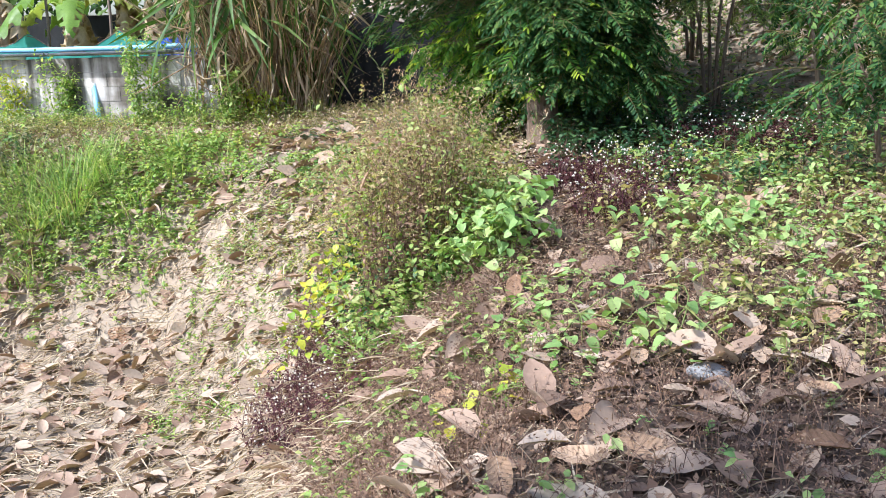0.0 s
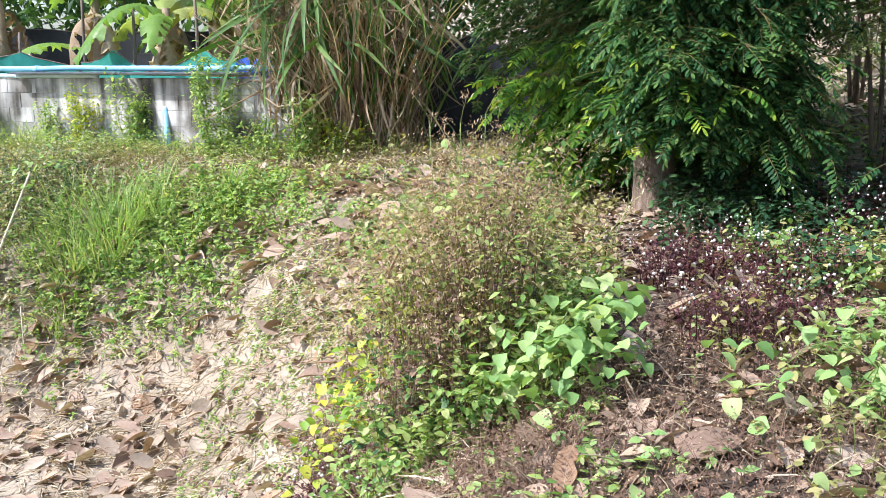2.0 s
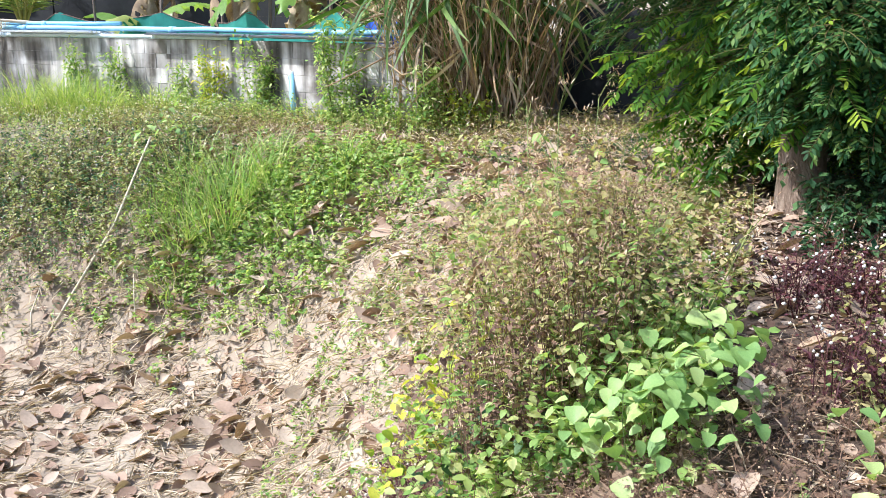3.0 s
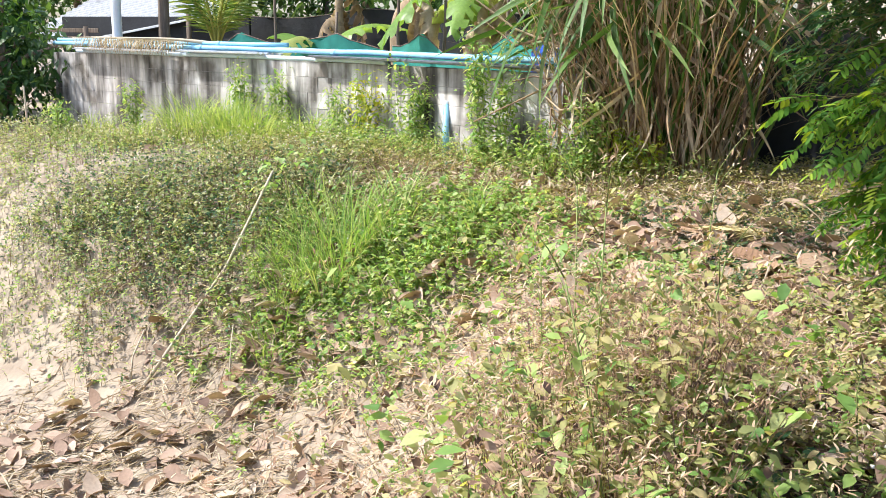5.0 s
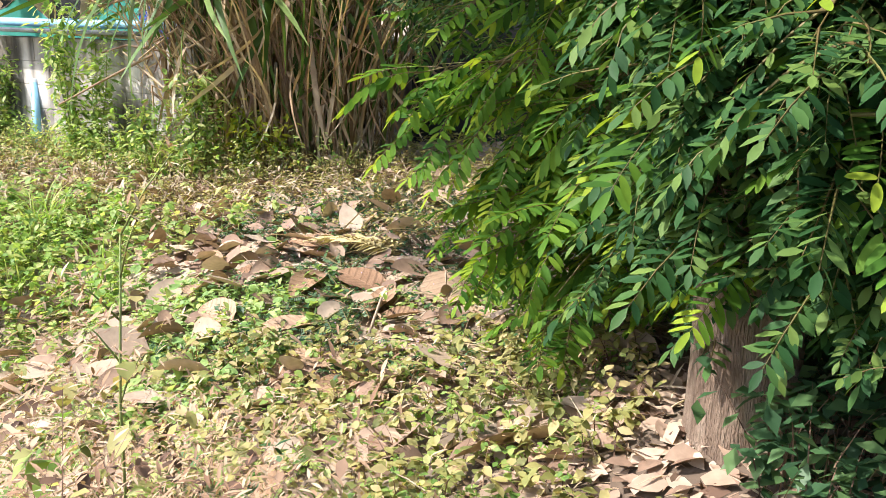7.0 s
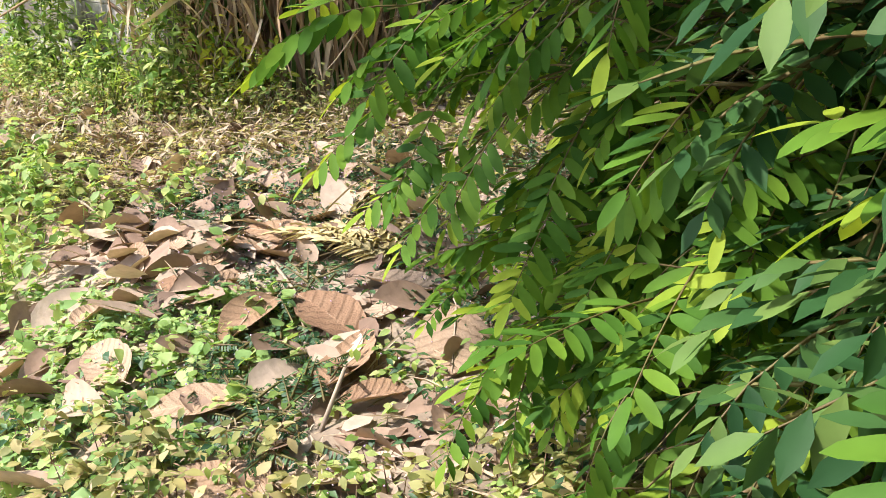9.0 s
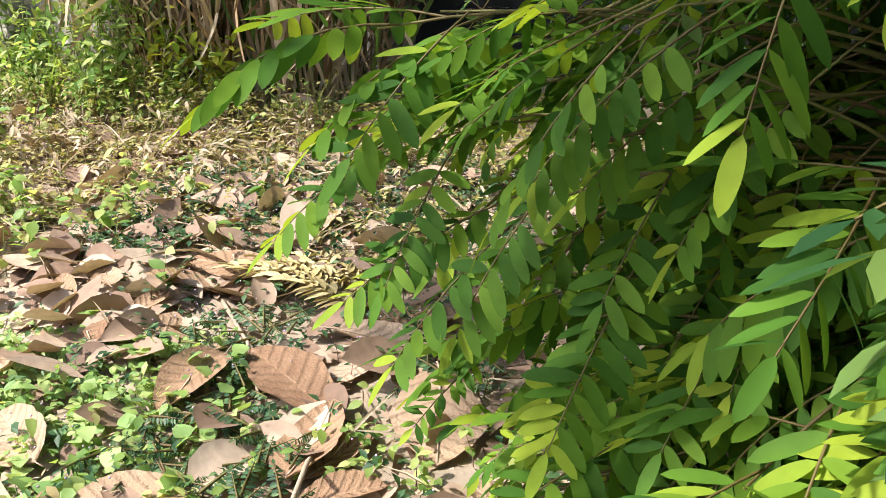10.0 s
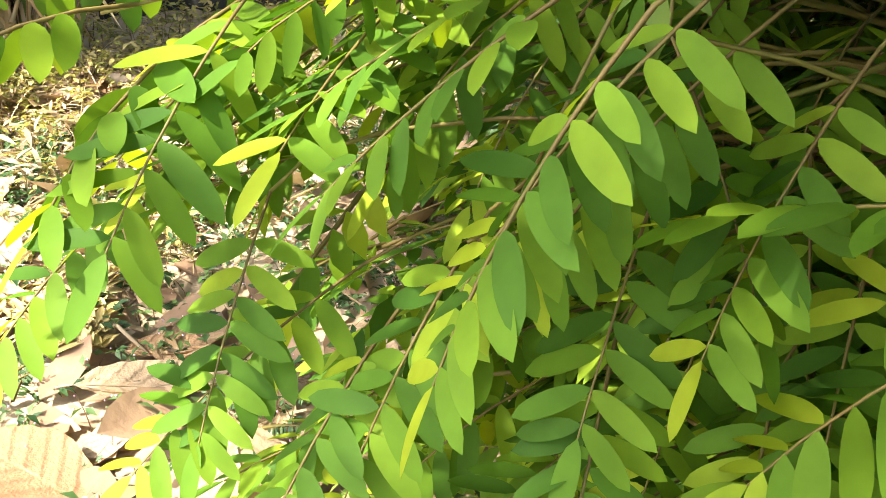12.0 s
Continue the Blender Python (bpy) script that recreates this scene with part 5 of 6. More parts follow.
tone = np.sin(4.3 * MOUND[:, 0] - 1.9 * MOUND[:, 1]) + np.sin(3.7 * MOUND[:, 1] + 1.1) + g.normal(0, 0.7, len(MOUND))
for lo, hi, leafm, nl, sz, lab in ((-9, -0.8, BROWN_STEM, 9, 0.036, "tangled dried brown weeds with spent flower heads"), (-0.8, 0.6, OLIVE, 12, 0.036, "tangled olive weeds with dried yellow-brown flower heads"), (0.6, 9, WEED, 13, 0.045, "tangled green weeds with dried flower heads")):
    B = Batch()
    k = (tone > lo) & (tone <= hi)
    sprout(B, MOUND[k], hm[k], nl, sz, LEAF3, g, 0.34, 0.004, top=2, tip=NARROW, tip_n=16, tip_size=0.022, tip_spread=0.04)
    patch("flowering_weeds", lab, "weeds", B, [BROWN_STEM, leafm, FLOWER_HEAD])
# low leaves, the dark ones deepening the mound's shaded inside by colour
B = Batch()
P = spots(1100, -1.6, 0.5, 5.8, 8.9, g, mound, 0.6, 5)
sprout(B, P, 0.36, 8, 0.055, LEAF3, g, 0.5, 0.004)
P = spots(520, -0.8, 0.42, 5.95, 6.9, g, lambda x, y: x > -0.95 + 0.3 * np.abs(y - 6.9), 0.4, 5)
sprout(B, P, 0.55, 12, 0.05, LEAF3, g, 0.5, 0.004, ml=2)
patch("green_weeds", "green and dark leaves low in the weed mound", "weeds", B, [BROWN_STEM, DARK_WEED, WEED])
B = Batch()
P = spots(950, -2.6, 0.6, 7.4, 9.7, g, lambda x, y: edge_d(x, y) < 0.85, 0.5, 4)
sprout(B, P, 0.17, 7, 0.04, LEAF3, g, 0.6, 0.004, top=2, tip=NARROW, tip_n=3, tip_size=0.02, tip_spread=0.02)
sprout(B, spots(1700, -2.6, 0.5, 7.4, 10.2, g, None, 0.5, 4), 0.1, 7, 0.032, LEAF3, g, 0.6, 0.003, ml=3)
patch("flowering_weeds", "short yellowing weeds with dried flower heads", "weeds", B, [BROWN_STEM, OLIVE, FLOWER_HEAD, WEED])

# brown tangle before the mound
B = Batch()
P = spots(13000, -0.7, 3.4, 1.6, 6.8, g, None, 0.3, 2.4)
sprout(B, P, 0.15, 2, 0.022, SMALL, g, 1.3, 0.0042, top=2, tip=PUFF, tip_n=1, tip_size=0.008)
P = spots(8500, -1.7, 0.4, 3.4, 8.0, g, lambda x, y: (edge_d(x, y) > 0.1) & (edge_d(x, y) < 1.25), 0.3, 3)
sprout(B, P, 0.16, 3, 0.022, SMALL, g, 1.2, 0.0035)
patch("brown_tangle", "tangle of thin brown dried stems", "dry stems", B, [BROWN_STEM, BROWN_STEM, FLOWER_HEAD])
B = Batch()
P = spots(230, -0.4, 3.2, 2.2, 6.4, g, None, 0.9, 3)
sprout(B, P, 0.15, 6, 0.05, LEAF3, g, 0.6, 0.004)
P = spots(620, 1.3, 4.2, 4.0, 8.0, g, lambda x, y: x > 1.4 + 0.25 * np.sin(3 * y), 0.6, 3)
sprout(B, P, 0.26, 8, 0.05, LEAF3, g, 0.5, 0.004)
P = spots(800, 1.0, 4.2, 3.6, 8.0, g, None, 0.6, 3)
sprout(B, P, 0.24, 7, 0.042, LEAF3, g, 0.6, 0.004, ml=2)
patch("green_weeds", "scattered fresh green weeds among brown stems", "weeds", B, [GREEN_STEM, VINE, OLIVE])

# undergrowth in a darker leaf colour that adds to the trees' shade
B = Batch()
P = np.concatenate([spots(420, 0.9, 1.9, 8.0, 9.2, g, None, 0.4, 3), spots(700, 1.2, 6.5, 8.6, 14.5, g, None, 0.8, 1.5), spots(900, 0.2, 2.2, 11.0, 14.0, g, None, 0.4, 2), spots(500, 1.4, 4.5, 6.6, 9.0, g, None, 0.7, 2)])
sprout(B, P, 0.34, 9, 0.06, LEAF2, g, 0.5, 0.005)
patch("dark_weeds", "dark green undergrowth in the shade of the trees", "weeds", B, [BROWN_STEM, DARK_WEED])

B = Batch()
P = spots(380, -1.7, 0.5, 3.8, 7.6, g, lambda x, y: edge_d(x, y) < 1.15, 0.8, 4)
sprout(B, P, 0.16, 7, 0.05, LEAF3, g, 0.6, 0.004)
patch("green_weeds", "dark and fresh green weeds on the side of the bank", "weeds", B, [BROWN_STEM, WEED])

B = Batch()
P = spots(900, 1.3, 6.0, 6.6, 13.5, g, None, 0.75, 1.8)
sprout(B, P, 0.3, 8, 0.055, LEAF3, g, 0.5, 0.004)
patch("green_weeds", "pale green weeds scattered over the rise", "weeds", B, [BROWN_STEM, WEED])
B = Batch()
P = spots(5200, 1.0, 7.0, 8.0, 15.0, g, None, 0.2, 1.5)
B.add(LEAF3, poses(P + [0, 0, 0.014], g.uniform(0, 6.28, len(P)), g.normal(0.05, 0.25, len(P)), g.normal(0, 0.35, len(P)), g.uniform(0.05, 0.15, len(P))), 0)
patch("leaf_litter", "dry tan leaves covering the sunny rise", "leaf litter", B, [LITTER])

# red-stemmed weeds with white button flowers
for x, y, rad in ((-1.15, 6.95, 0.5), (-0.95, 6.5, 0.36), (-0.7, 5.9, 0.3), (1.2, 6.5, 0.34), (1.55, 7.3, 0.3), (2.05, 8.4, 0.45), (1.0, 7.5, 0.3), (2.7, 8.0, 0.35)):
    B = Batch()
    P = disc(int(620 * rad), x, y, rad, g)
    few = P[::2]
    sprout(B, P, 0.28, 5, 0.032, SMALL, g, 1.0, 0.006)
    sprout(B, few, 0.34, 2, 0.025, SMALL, g, 0.9, 0.004, top=2, tip=PUFF, tip_n=1, tip_size=0.017, tip_spread=0.03)
    whole("red_stem_weed", B.mesh("red_stem_weed", [PURPLE_STEM, PURPLE_STEM, WHITE_FLOWER]), "dark red stemmed weed dotted with white button flowers", "weeds", "red stemmed weeds")

# heart-leaved vines
for i, (x, y, rad, n, lift, mat, lab) in enumerate(((-0.82, 7.1, 0.42, 190, 0.66, YELLOW_VINE, "creeping vine with yellowing heart-shaped leaves"), (-1.15, 7.6, 0.25, 26, 0.16, YELLOW_VINE, "creeping vine with yellowing heart-shaped leaves"), (0.28, 5.95, 0.36, 190, 0.45, VINE, "climbing vine with fresh green heart-shaped leaves"), (0.6, 4.4, 0.45, 46, 0.14, VINE, "creeping vine with fresh green heart-shaped leaves"), (1.05, 4.2, 0.45, 50, 0.16, VINE, "creeping vine with fresh green heart-shaped leaves"), (0.15, 3.9, 0.25, 26, 0.1, YELLOW_VINE, "creeping vine with yellowing heart-shaped leaves"), (-0.55, 7.6, 0.3, 36, 0.3, WEED, "creeping vine with green heart-shaped leaves"), (1.5, 5.6, 0.5, 100, 0.26, VINE, "climbing vine with fresh green heart-shaped leaves"), (-5.5, 11.7, 0.45, 50, 0.42, VINE, "creeping vine with fresh green heart-shaped leaves"))):
    th = thing("heart_leaf_vine", lab, "vine", "heart-leaved vines", (x, y, hz(x, y)))
    for s in range(4):
        a = s * 1.6 + i
        pts = []
        for k in range(7):
            u = k / 6
            px, py = x + rad * 1.1 * (u - 0.2) * math.cos(a + u), y + rad * 1.1 * (u - 0.2) * math.sin(a + u)
            pts.append((px - x, py - y, hz(px, py) - hz(x, y) + (0.0 if k == 0 else lift * (0.3 + 0.7 * math.sin(3 * u)))))
        v, f = tube_tpl(pts, 0.0035, 0.0015, 5)
        part("runner", mesh_of("runner", v, f, [GREEN_STEM]), th)
    P = disc(n, x, y, rad, g)
    P[:, 2] += lift * g.uniform(0.35, 1.15, n)
    for k in range(n):
        m = Matrix(poses(P[k] - np.array(th.location), g.uniform(0, 6.28), g.uniform(-0.75, 0.1), g.normal(0, 0.25), g.uniform(0.048, 0.088))[0].tolist())
        if i == 0 and k == 0:
            HEART_ME = {}
        key = (mat.name, k % 3)
        if key not in HEART_ME:
            HEART_ME[key] = mesh_of("heart_leaf", *leaf_tpl(0.78 + 0.08 * (k % 3), 6, 0.2 + 0.1 * (k % 3), 0.25, 0.52, 0.33), [leaf_mat(mat.name + "_single", [tuple(e.color)[:3] for e in mat.node_tree.nodes["Color Ramp"].color_ramp.elements], 0.4, 0.5, "object", 9.0, 0.05) if (mat.name, "m") not in HEART_ME else HEART_ME[(mat.name, "m")]])
            HEART_ME[(mat.name, "m")] = HEART_ME[key].materials[0]
        part("leaf", HEART_ME[key], th, "", m)

# tall flower stalks above the mound
for i, (x, y, h, lx, ly) in enumerate(((-0.25, 6.7, 1.45, 0.03, 0.0), (-0.1, 6.9, 1.2, 0.05, 0.1), (0.2, 6.95, 1.0, 0.1, 0.05), (0.3, 7.3, 0.7, 0.2, 0.1), (-0.4, 6.9, 1.1, -0.08, 0.1), (0.0, 6.5, 0.85, -0.1, 0.1), (-0.6, 7.2, 1.0, -0.1, 0.1), (0.3, 7.6, 0.8, 0.05, 0.1), (-0.15, 7.5, 0.95, 0.0, 0.1), (0.3, 6.3, 0.62, 0.15, 0.1))):
    z = hz(x, y)
    th = thing("flower_stalk", "tall weed stalk with dried brown flower clusters", "weed", "flower stalks on the mound", (x, y, z))
    h = 1.24 - 0.13 * (i % 4) - z - (0.2 if x > 0.15 else 0)
    top = Vector((lx + 0.12 * math.sin(i * 2.3), ly + 0.12 * math.cos(i * 1.7), h))
    pts = [Vector((0, 0, -0.03)).lerp(top, u) + Vector((0.02 * math.sin(5 * u + i), 0.02 * math.sin(4 * u), 0)) for u in (0, 0.25, 0.5, 0.75, 1)]
    tube_part("stem", pts, 0.0045, 0.002, GREEN_STEM, th, "", 5)
    for k in range(5):
        a = k * 1.3 + i
        s = pts[3].lerp(pts[4], k / 4)
        e = s + Vector((0.09 * math.cos(a), 0.09 * math.sin(a), 0.05 + 0.02 * k))
        tube_part("spray", [s, s.lerp(e, 0.5) + Vector((0, 0, 0.01)), e], 0.002, 0.001, GREEN_STEM, th, "", 4)
        H = Batch()
        Q = np.array(e) + g.normal(0, 0.017, (16, 3))
        H.add(NARROW, poses(Q, g.uniform(0, 6.28, 16), g.uniform(0.2, 1.4, 16), 0, g.uniform(0.018, 0.034, 16)), 0)
        part("flower_head", H.mesh("flower_head", [FLOWER_HEAD]), th, "dried brown flower head")
    L = Batch()
    uu = g.uniform(0.15, 0.85, 14)
    Q = np.array([tuple(Vector((0, 0, 0)).lerp(top, u)) for u in uu])
    L.add(LEAF3, poses(Q, g.uniform(0, 6.28, 14), g.uniform(-0.7, 0.2, 14), 0, g.uniform(0.04, 0.07, 14)), 0)
    part("foliage", L.mesh("stalk_foliage", [OLIVE]), th)

# ---- grass tufts ----


def tuft(x, y, h, n, rad, mat, label, seed, w=0.011, arch_k=(0.4, 0.8, 1.2)):
    r2 = np.random.default_rng(seed)
    Bt = Batch()
    for k in arch_k:
        m2 = n // len(arch_k)
        a, q2 = r2.uniform(0, 6.28, m2), rad * np.sqrt(r2.random(m2))
        Q = np.stack([x + q2 * np.cos(a), y + q2 * np.sin(a)], 1)
        Q = np.column_stack([Q, height(Q[:, 0], Q[:, 1]) - 0.02]) - np.array([x, y, hz(x, y)])
        hh2 = h * r2.uniform(0.5, 1.15, m2)
        Bt.add(blade_tpl(6, 1.0, k), poses(Q, a - np.pi / 2 + r2.normal(0, 0.6, m2), r2.normal(0, 0.08, m2), r2.normal(0, 0.1, m2), np.stack([w * r2.uniform(0.6, 1.3, m2), hh2, hh2], 1)))
    whole("grass_tuft", Bt.mesh("grass_tuft", [mat]), label, "grass", "grass tufts", at=(x, y, hz(x, y)))


for i, (x, y, h, n, rad) in enumerate(((-3.6, 10.85, 0.45, 90, 0.25), (-4.7, 10.6, 0.5, 110, 0.25), (-5.0, 11.5, 0.55, 110, 0.3), (-3.1, 11.0, 0.4, 80, 0.2), (-4.1, 11.5, 0.5, 90, 0.25), (-2.5, 10.9, 0.3, 50, 0.2), (-4.35, 11.05, 0.82, 300, 0.3), (-4.75, 10.95, 0.6, 160, 0.25), (-3.95, 11.2, 0.5, 120, 0.22), (-3.15, 11.35, 0.42, 60, 0.1), (-2.75, 11.3, 0.35, 36, 0.08), (-5.2, 11.1, 0.5, 110, 0.25), (-3.9, 13.1, 0.5, 70, 0.14), (-4.3, 13.25, 0.42, 60, 0.12), (-5.0, 13.5, 0.35, 50, 0.12), (-2.3, 12.5, 0.3, 40, 0.1), (-1.7, 12.6, 0.32, 44, 0.1), (-3.2, 12.65, 0.4, 50, 0.14), (-6.3, 13.9, 0.4, 60, 0.15))):
    tuft(x, y, h, n, rad, GRASS, "green grass tuft with a few dry blades", 200 + i)
for i, (x, y, h, n, rad) in enumerate(((-8.3, 13.8, 0.85, 300, 0.35), (-9.1, 14.0, 0.85, 300, 0.4), (-7.6, 13.6, 0.75, 240, 0.35), (-6.9, 13.75, 0.65, 180, 0.3), (-11.3, 14.1, 0.55, 120, 0.3), (-9.8, 13.6, 0.55, 110, 0.3))):
    tuft(x, y, h, n, rad, PALE_GRASS, "pale yellow-green arching grass tuft below the wall", 240 + i, 0.013, (0.4, 0.7, 1.0))

# ---- leafy plants against the wall ----


def wall_plant(x, y, h, rad, n, mat, seed, lf=0.07):
    r2 = np.random.default_rng(seed)
    z = hz(x, y)
    th = thing("wall_plant", "upright leafy weed growing against the block wall", "plant", "plants along the wall", (x, y, z))
    Bl = Batch()
    for k in range(7):
        a = r2.uniform(0, 6.28)
        e = np.array([rad * math.cos(a) * r2.uniform(0.2, 1), rad * 0.6 * math.sin(a) * r2.uniform(0.2, 1), h * r2.uniform(0.65, 1.05)])
        st = [np.array([0.06 * math.cos(a), 0.05 * math.sin(a), -0.03]), e * np.array([0.7, 0.7, 0.45]), e]
        v, f = tube_tpl([tuple(p) for p in st], 0.006, 0.002, 5)
        part("stem", mesh_of("wall_plant_stem", v, f, [GREEN_STEM]), th)
        u = r2.uniform(0.15, 1.0, n // 7)[:, None]
        Q = np.where(u < 0.5, st[0] + (st[1] - st[0]) * u * 2, st[1] + (st[2] - st[1]) * (u * 2 - 1)) + r2.normal(0, 0.06, (len(u), 3))
        Bl.add(leaf_tpl(0.38, 3, 0.15, 0.2), poses(Q, r2.uniform(0, 6.28, len(u)), r2.uniform(-0.8, 0.4, len(u)), r2.normal(0, 0.3, len(u)), lf * r2.uniform(0.6, 1.35, len(u))), 0)
    part("foliage", Bl.mesh("wall_plant_foliage", [mat]), th)


for i, (x, y, h, rad, n) in enumerate(((-3.95, 13.0, 1.35, 0.4, 520), (-5.3, 13.62, 1.05, 0.3, 340), (-6.1, 13.8, 0.95, 0.3, 260), (-6.75, 14.1, 0.8, 0.2, 160), (-7.9, 14.4, 1.0, 0.2, 200), (-8.65, 14.5, 1.0, 0.25, 260), (-2.75, 12.55, 0.8, 0.25, 200), (-2.35, 12.7, 0.55, 0.25, 160), (-10.9, 14.6, 0.8, 0.25, 180), (-11.4, 13.6, 0.6, 0.3, 180), (-3.35, 12.75, 0.6, 0.2, 140))):
    wall_plant(x, y, h, rad, int(n * 3.4), YELLOW_VINE if i in (7, 2) else WEED, 300 + i)

# ---- sticks, twigs, stone ----


def stick(name, pts, r0, r1, mat, label, cat="stick"):
    v, f = tube_tpl(pts, r0, r1, 7)
    o = np.array(pts[0], float)
    return whole(name, mesh_of(name, v - o, f, [mat]), label, cat, at=tuple(o))


gz = hz(-5.95, 10.15)
stick("leaning_stick", [(-5.95, 10.15, gz - 0.02), (-5.8, 10.5, gz + 0.45), (-5.6, 10.95, gz + 1.05), (-5.4, 11.4, 0.42)], 0.017, 0.012, PALE_STICK, "long pale bare stick leaning on the bank")
gz = hz(-6.1, 10.25)
stick("thin_stick", [(-6.12, 10.2, gz - 0.02), (-6.18, 10.3, gz + 0.2), (-6.15, 10.42, gz + 0.42)], 0.01, 0.006, PALE_STICK, "short pale stick standing in straw")
gz = hz(-4.9, 10.2)
stick("thin_stick", [(-4.9, 10.2, gz - 0.02), (-5.0, 10.35, gz + 0.4), (-5.06, 10.45, gz + 0.55)], 0.007, 0.004, PALE_STICK, "thin dry stalk standing in the weeds")
for x0, y0, x1, y1, up in ((-1.15, 10.75, -0.75, 10.2, 0.05), (-0.85, 10.95, -0.6, 10.75, 0.06), (-0.5, 9.75, -0.55, 10.05, 0.12), (-2.6, 11.6, -1.9, 11.85, 0.03), (-1.6, 12.2, -1.1, 12.4, 0.05), (0.1, 9.6, 0.6, 9.9, 0.04), (1.3, 3.6, 1.9, 4.3, 0.08), (2.0, 5.2, 2.6, 5.3, 0.1), (-2.0, 9.6, -1.4, 9.4, 0.05)):
    stick("twig", [(x0, y0, hz(x0, y0) + 0.008), ((x0 + x1) / 2 + 0.04, (y0 + y1) / 2 - 0.03, hz((x0 + x1) / 2, (y0 + y1) / 2) + up), (x1, y1, hz(x1, y1) + 0.015)], 0.007, 0.004, TWIG, "crooked dry twig lying among dead leaves", "twig")
bm = bmesh.new()
bmesh.ops.create_icosphere(bm, subdivisions=3, radius=0.075)
for v in bm.verts:
    v.co = Vector((v.co.x * 1.15, v.co.y * 0.8, v.co.z * 0.55)) * (1 + 0.25 * noise.noise(v.co * 14))
me = bpy.data.meshes.new("stone")
bm.to_mesh(me)
bm.free()
me.materials.append(STONE)
whole("stone", me, "pale grey stone lying among brown stems", "stone", at=(1.02, 3.72, hz(1.02, 3.72) + 0.03))

# dry spray of narrow leaves under the bush
B = Batch()
for k in range(9):
    a = -0.4 + 0.13 * k
    u = np.linspace(0.05, 0.5, 16)
    Q = np.stack([u * math.cos(a + 2.2), u * math.sin(a + 2.2), 0.06 + 0.03 * np.sin(6 * u) + 0.004 * k + 0 * u], 1)
    for sgn in (-1, 1):
        B.add(leaf_tpl(0.26, 4, 0.4, 0.1), poses(Q, a + 2.2 - math.pi / 2 + sgn * 0.5 + g.normal(0, 0.15, 16), g.normal(-0.15, 0.2, 16), g.normal(0, 0.4, 16), g.uniform(0.06, 0.095, 16)), 0)
whole("dry_spray", B.mesh("dry_spray", [leaf_mat("yellowed_leaf", [(0.30, 0.24, 0.10), (0.48, 0.40, 0.18), (0.60, 0.52, 0.28)], 0.15, 0.6, "island", 3.0, 0.1)]), "fallen branch with yellowed narrow dry leaves", "fallen branch", kind="stuff", at=(-0.68, 10.68, hz(-0.68, 10.68) - 0.02))

# ---- large dead leaves ----


def dead_leaf_mesh(seed):
    """A big fallen leaf: oval, ribbed between side veins, edges curled, a short stalk."""
    r2 = random.Random(seed)
    n, m = 14, 8
    wid, curl, bow, twist = r2.uniform(0.5, 0.66), r2.uniform(0.06, 0.42), r2.uniform(-0.2, 0.25), r2.uniform(-0.3, 0.3)
    V, F = [], []
    for i in range(n + 1):
        u = i / n
        k = wid * 0.5 * (math.sin(math.pi * u ** 0.85) ** 0.62 if 0 < u < 1 else 0.03)
        for j in range(m + 1):
            s = 2 * j / m - 1
            rib = 0.012 * math.sin((u - abs(s) * 0.22) * 2 * math.pi * 7) * min(1, abs(s) * 3) * (1 - u * 0.4)
            edge = 1 + (0.06 * math.sin(9 * u + seed) + 0.05 * r2.uniform(-1, 1)) * (abs(s) == 1)
            x = k * s * edge * (1 - 0.35 * curl * abs(s))
            z = curl * k * s * s * 0.9 + bow * (u - 0.5) ** 2 + rib + twist * s * k * (u - 0.5)
            V.append((x, u - 0.5, z))
    for i in range(n):
        for j in range(m):
            a = i * (m + 1) + j
            F += [(a, a + 1, a + m + 2), (a, a + m + 2, a + m + 1)]
    V = np.array(V)
    V[:, 2] -= np.percentile(V[:, 2], 12)
    sv, sf = tube_tpl([(0, 0.48, V[-5, 2]), (0, 0, V[(n // 2) * (m + 1) + 4, 2] - 0.004), (0, -0.5, V[4, 2]), (0.03, -0.62, V[4, 2])], 0.006, 0.009, 5)
    return mesh_of("dead_leaf", V, np.array(F), [DEAD_LEAF]), mesh_of("midrib", sv, sf, [TWIG])


DEAD = [dead_leaf_mesh(k) for k in range(16)]
r = random.Random(77)


def drop_leaf(x, y, size, lift=0.01, tilt=0.25, group="fallen leaves", label="large curled brown dead leaf lying on the ground", yaw=None):
    if math.hypot(x - TX, y - TY) < 0.6:
        return None
    ex, ey = 0.08, 0.08
    nx2 = (hz(x - ex, y) - hz(x + ex, y)) / (2 * ex)
    ny2 = (hz(x, y - ey) - hz(x, y + ey)) / (2 * ey)
    up = Vector((nx2 + r.gauss(0, tilt), ny2 + r.gauss(0, tilt), 1)).normalized()
    blade, rib = DEAD[r.randrange(16)]
    ob = new("dead_leaf", blade)
    part("midrib", rib, ob)
    ob.matrix_basis = Matrix.Translation((x, y, hz(x, y) + lift)) @ up.to_track_quat("Z", "Y").to_matrix().to_4x4() @ Matrix.Rotation(r.uniform(0, 6.28) if yaw is None else yaw, 4, "Z") @ Matrix.Diagonal((size, size, size * (1 if r.random() < 0.75 else -1) if lift > 1 else size, 1))
    return tagged(ob, label, "dead leaf", group)


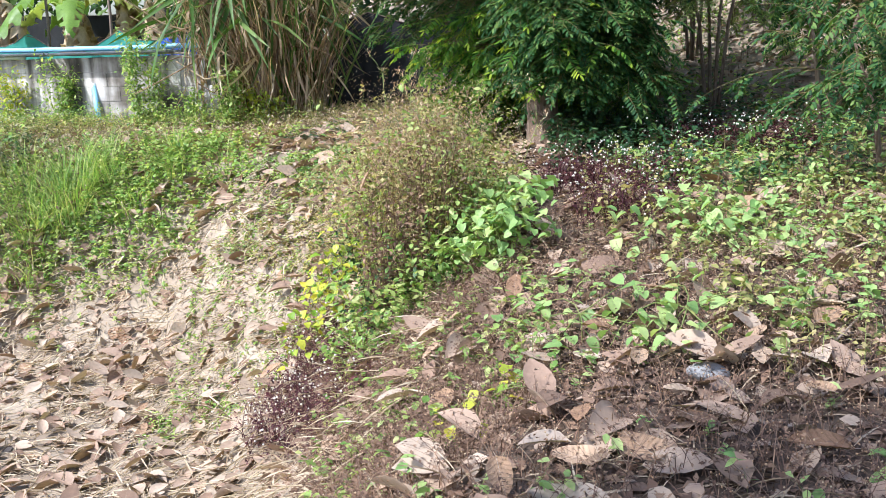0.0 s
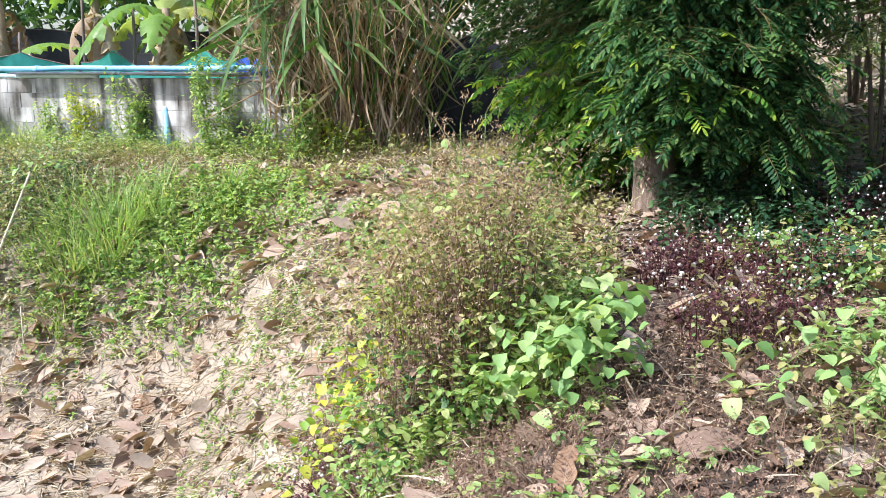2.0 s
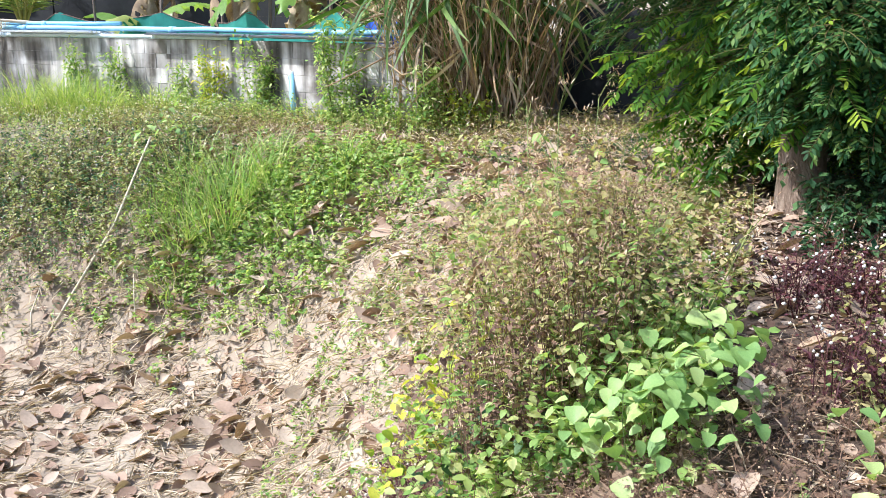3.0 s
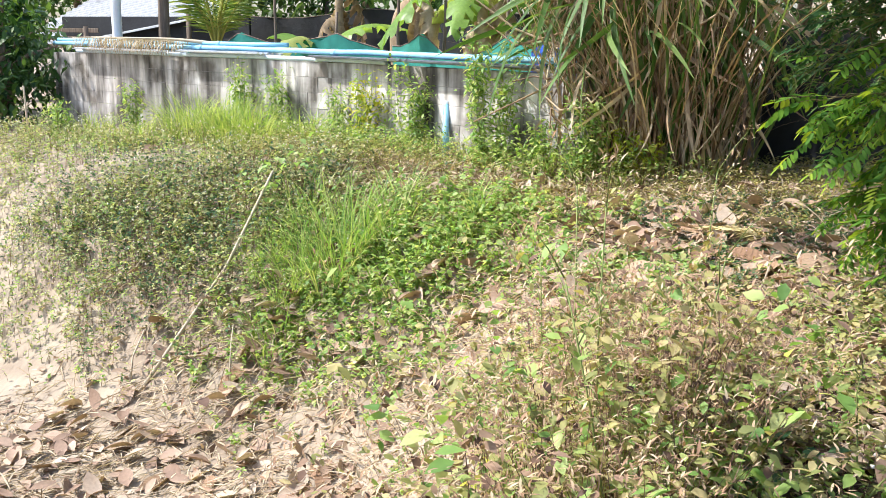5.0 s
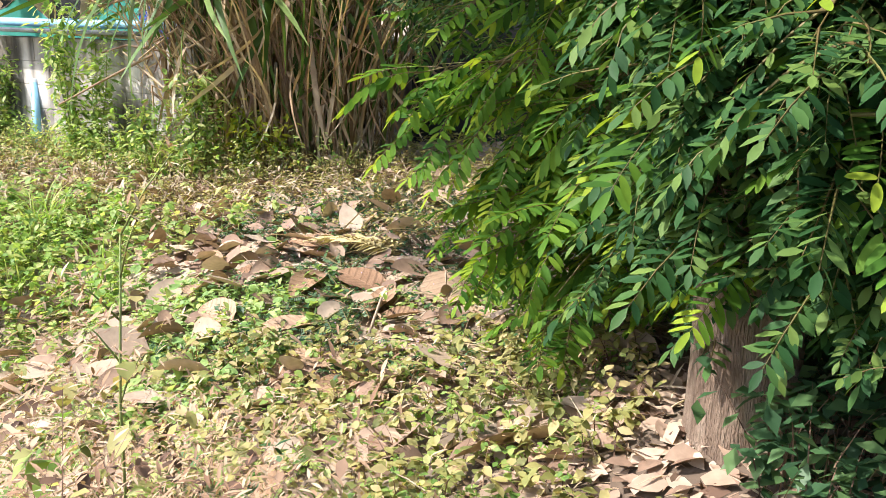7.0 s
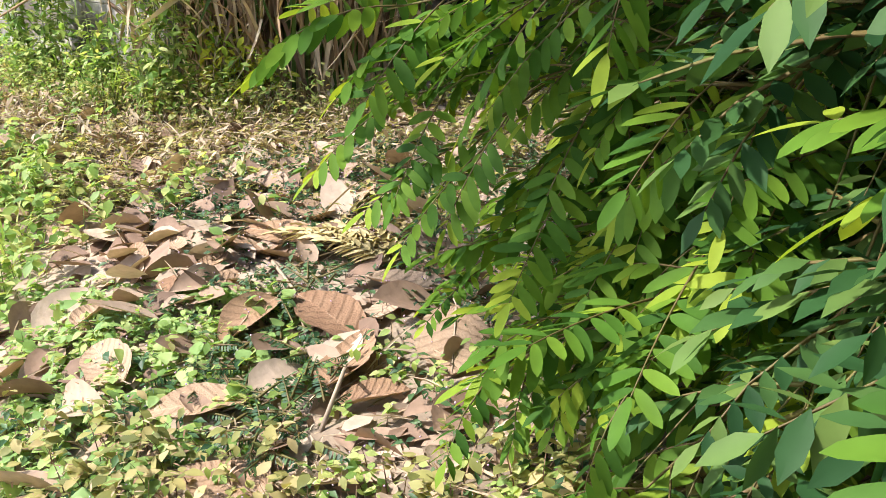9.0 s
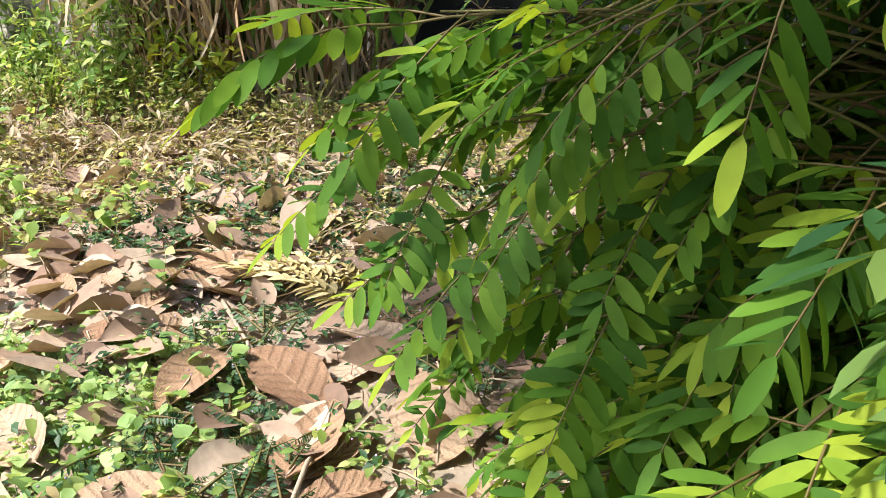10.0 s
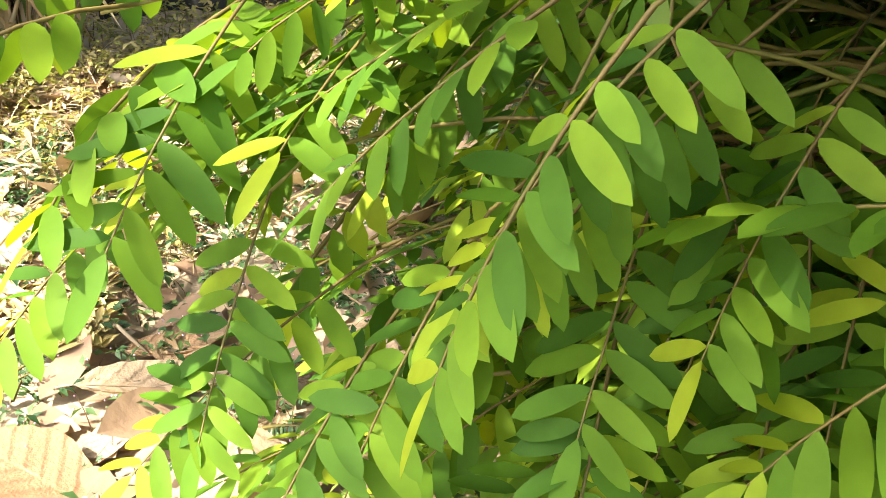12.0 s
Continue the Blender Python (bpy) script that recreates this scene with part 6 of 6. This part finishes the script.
P = spots(80, -5.0, -0.5, 6.4, 10.6, g, lambda x, y: edge_d(x, y) > 0.45, 0.45, 2.0)
for x, y, z in P:
    drop_leaf(x, y, r.uniform(0.15, 0.27), 0.015, 0.3, "fallen leaves on the bank", "curled tan dead leaf lying on the bare bank")
P = spots(52, -1.7, 0.9, 9.1, 11.6, g, lambda x, y: ((x > -1.25) | (y > 10.6)) & (np.hypot(x - 0.86, y - 8.7) > 0.6), 0.3, 4.0)
for x, y, z in P:
    drop_leaf(x, y, r.uniform(0.14, 0.26), 0.02, 0.1, "fallen leaves under the bush", "large brown ribbed dead leaf lying under the bush")
P = spots(28, -4.2, -1.0, 10.0, 12.8, g, lambda x, y: edge_d(x, y) < 0.5)
for x, y, z in P:
    drop_leaf(x, y, r.uniform(0.16, 0.28), 0.03, 0.3, "fallen leaves on the shelf", "tan dead leaf lying on dry weeds")
P = spots(62, -0.9, 2.4, 2.4, 6.2, g)
for x, y, z in P:
    drop_leaf(x, y, r.uniform(0.11, 0.19), 0.08, 0.3, "fallen leaves among stems", "pinkish brown dead leaf caught among dry stems")
P = spots(18, 0.7, 2.4, 6.0, 8.6, g)
for x, y, z in P:
    drop_leaf(x, y, r.uniform(0.14, 0.26), 0.1, 0.4, "fallen leaves among stems", "reddish brown dead leaf caught among dark stems")
for x, y, z, s in ((-0.75, 7.02, -0.36, 0.24), (-0.58, 6.68, 0.5, 0.22), (-0.87, 7.0, -0.7, 0.2), (-0.46, 6.69, -0.5, 0.22), (-0.27, 6.68, -0.15, 0.2), (-1.36, 6.86, -0.9, 0.22), (-0.2, 6.3, -0.1, 0.2), (-0.5, 7.9, 0.2, 0.22), (-0.9, 8.5, 0.05, 0.24), (-0.45, 8.6, 0.25, 0.26), (-1.3, 9.0, -0.1, 0.26), (-0.1, 8.9, 0.32, 0.26)):
    drop_leaf(x, y, s, z - hz(x, y), 0.45, "fallen leaves on the weeds", "brown dead leaf caught on top of the weeds")
# ones seen best, each at its own spot
for x, y, s, a in ((-0.72, 10.29, 0.34, 0.7), (-0.86, 9.78, 0.28, 2.6), (-0.55, 10.05, 0.3, 1.2), (-1.26, 9.95, 0.26, 1.5), (-1.5, 10.23, 0.25, 1.8), (-0.95, 10.22, 0.26, 3.0), (-1.2, 10.9, 0.3, 1.6), (-1.08, 11.35, 0.34, 1.3), (-0.3, 10.2, 0.34, 2.9), (-0.55, 10.55, 0.3, 3.1), (-2.0, 11.85, 0.3, 2.2), (-0.62, 9.5, 0.24, 1.1), (0.62, 3.05, 0.24, 1.3), (0.85, 3.25, 0.2, 0.4), (0.4, 3.1, 0.2, 2.0), (1.2, 3.0, 0.22, 1.0)):
    drop_leaf(x, y, s, 0.05, 0.12, "fallen leaves under the bush" if y > 8 else "fallen leaves among stems", "large ochre dead leaf with raised ribs lying flat", a)

# ---- wall blocks ----
BLOCK = [mesh_of("block", *box_tpl(0.396, 0.132 + 0.002 * k, 0.196, 0.003), [CONCRETE], smooth=False) for k in range(3)]
for p, yaw, s in block_spots:
    if p.z > hz(p.x, p.y) - 0.15:
        part("block", BLOCK[r.randrange(3)], wall, "", Matrix.Translation(p) @ Matrix.Rotation(yaw, 4, "Z") @ Matrix.Diagonal((s, 1, 1, 1)))
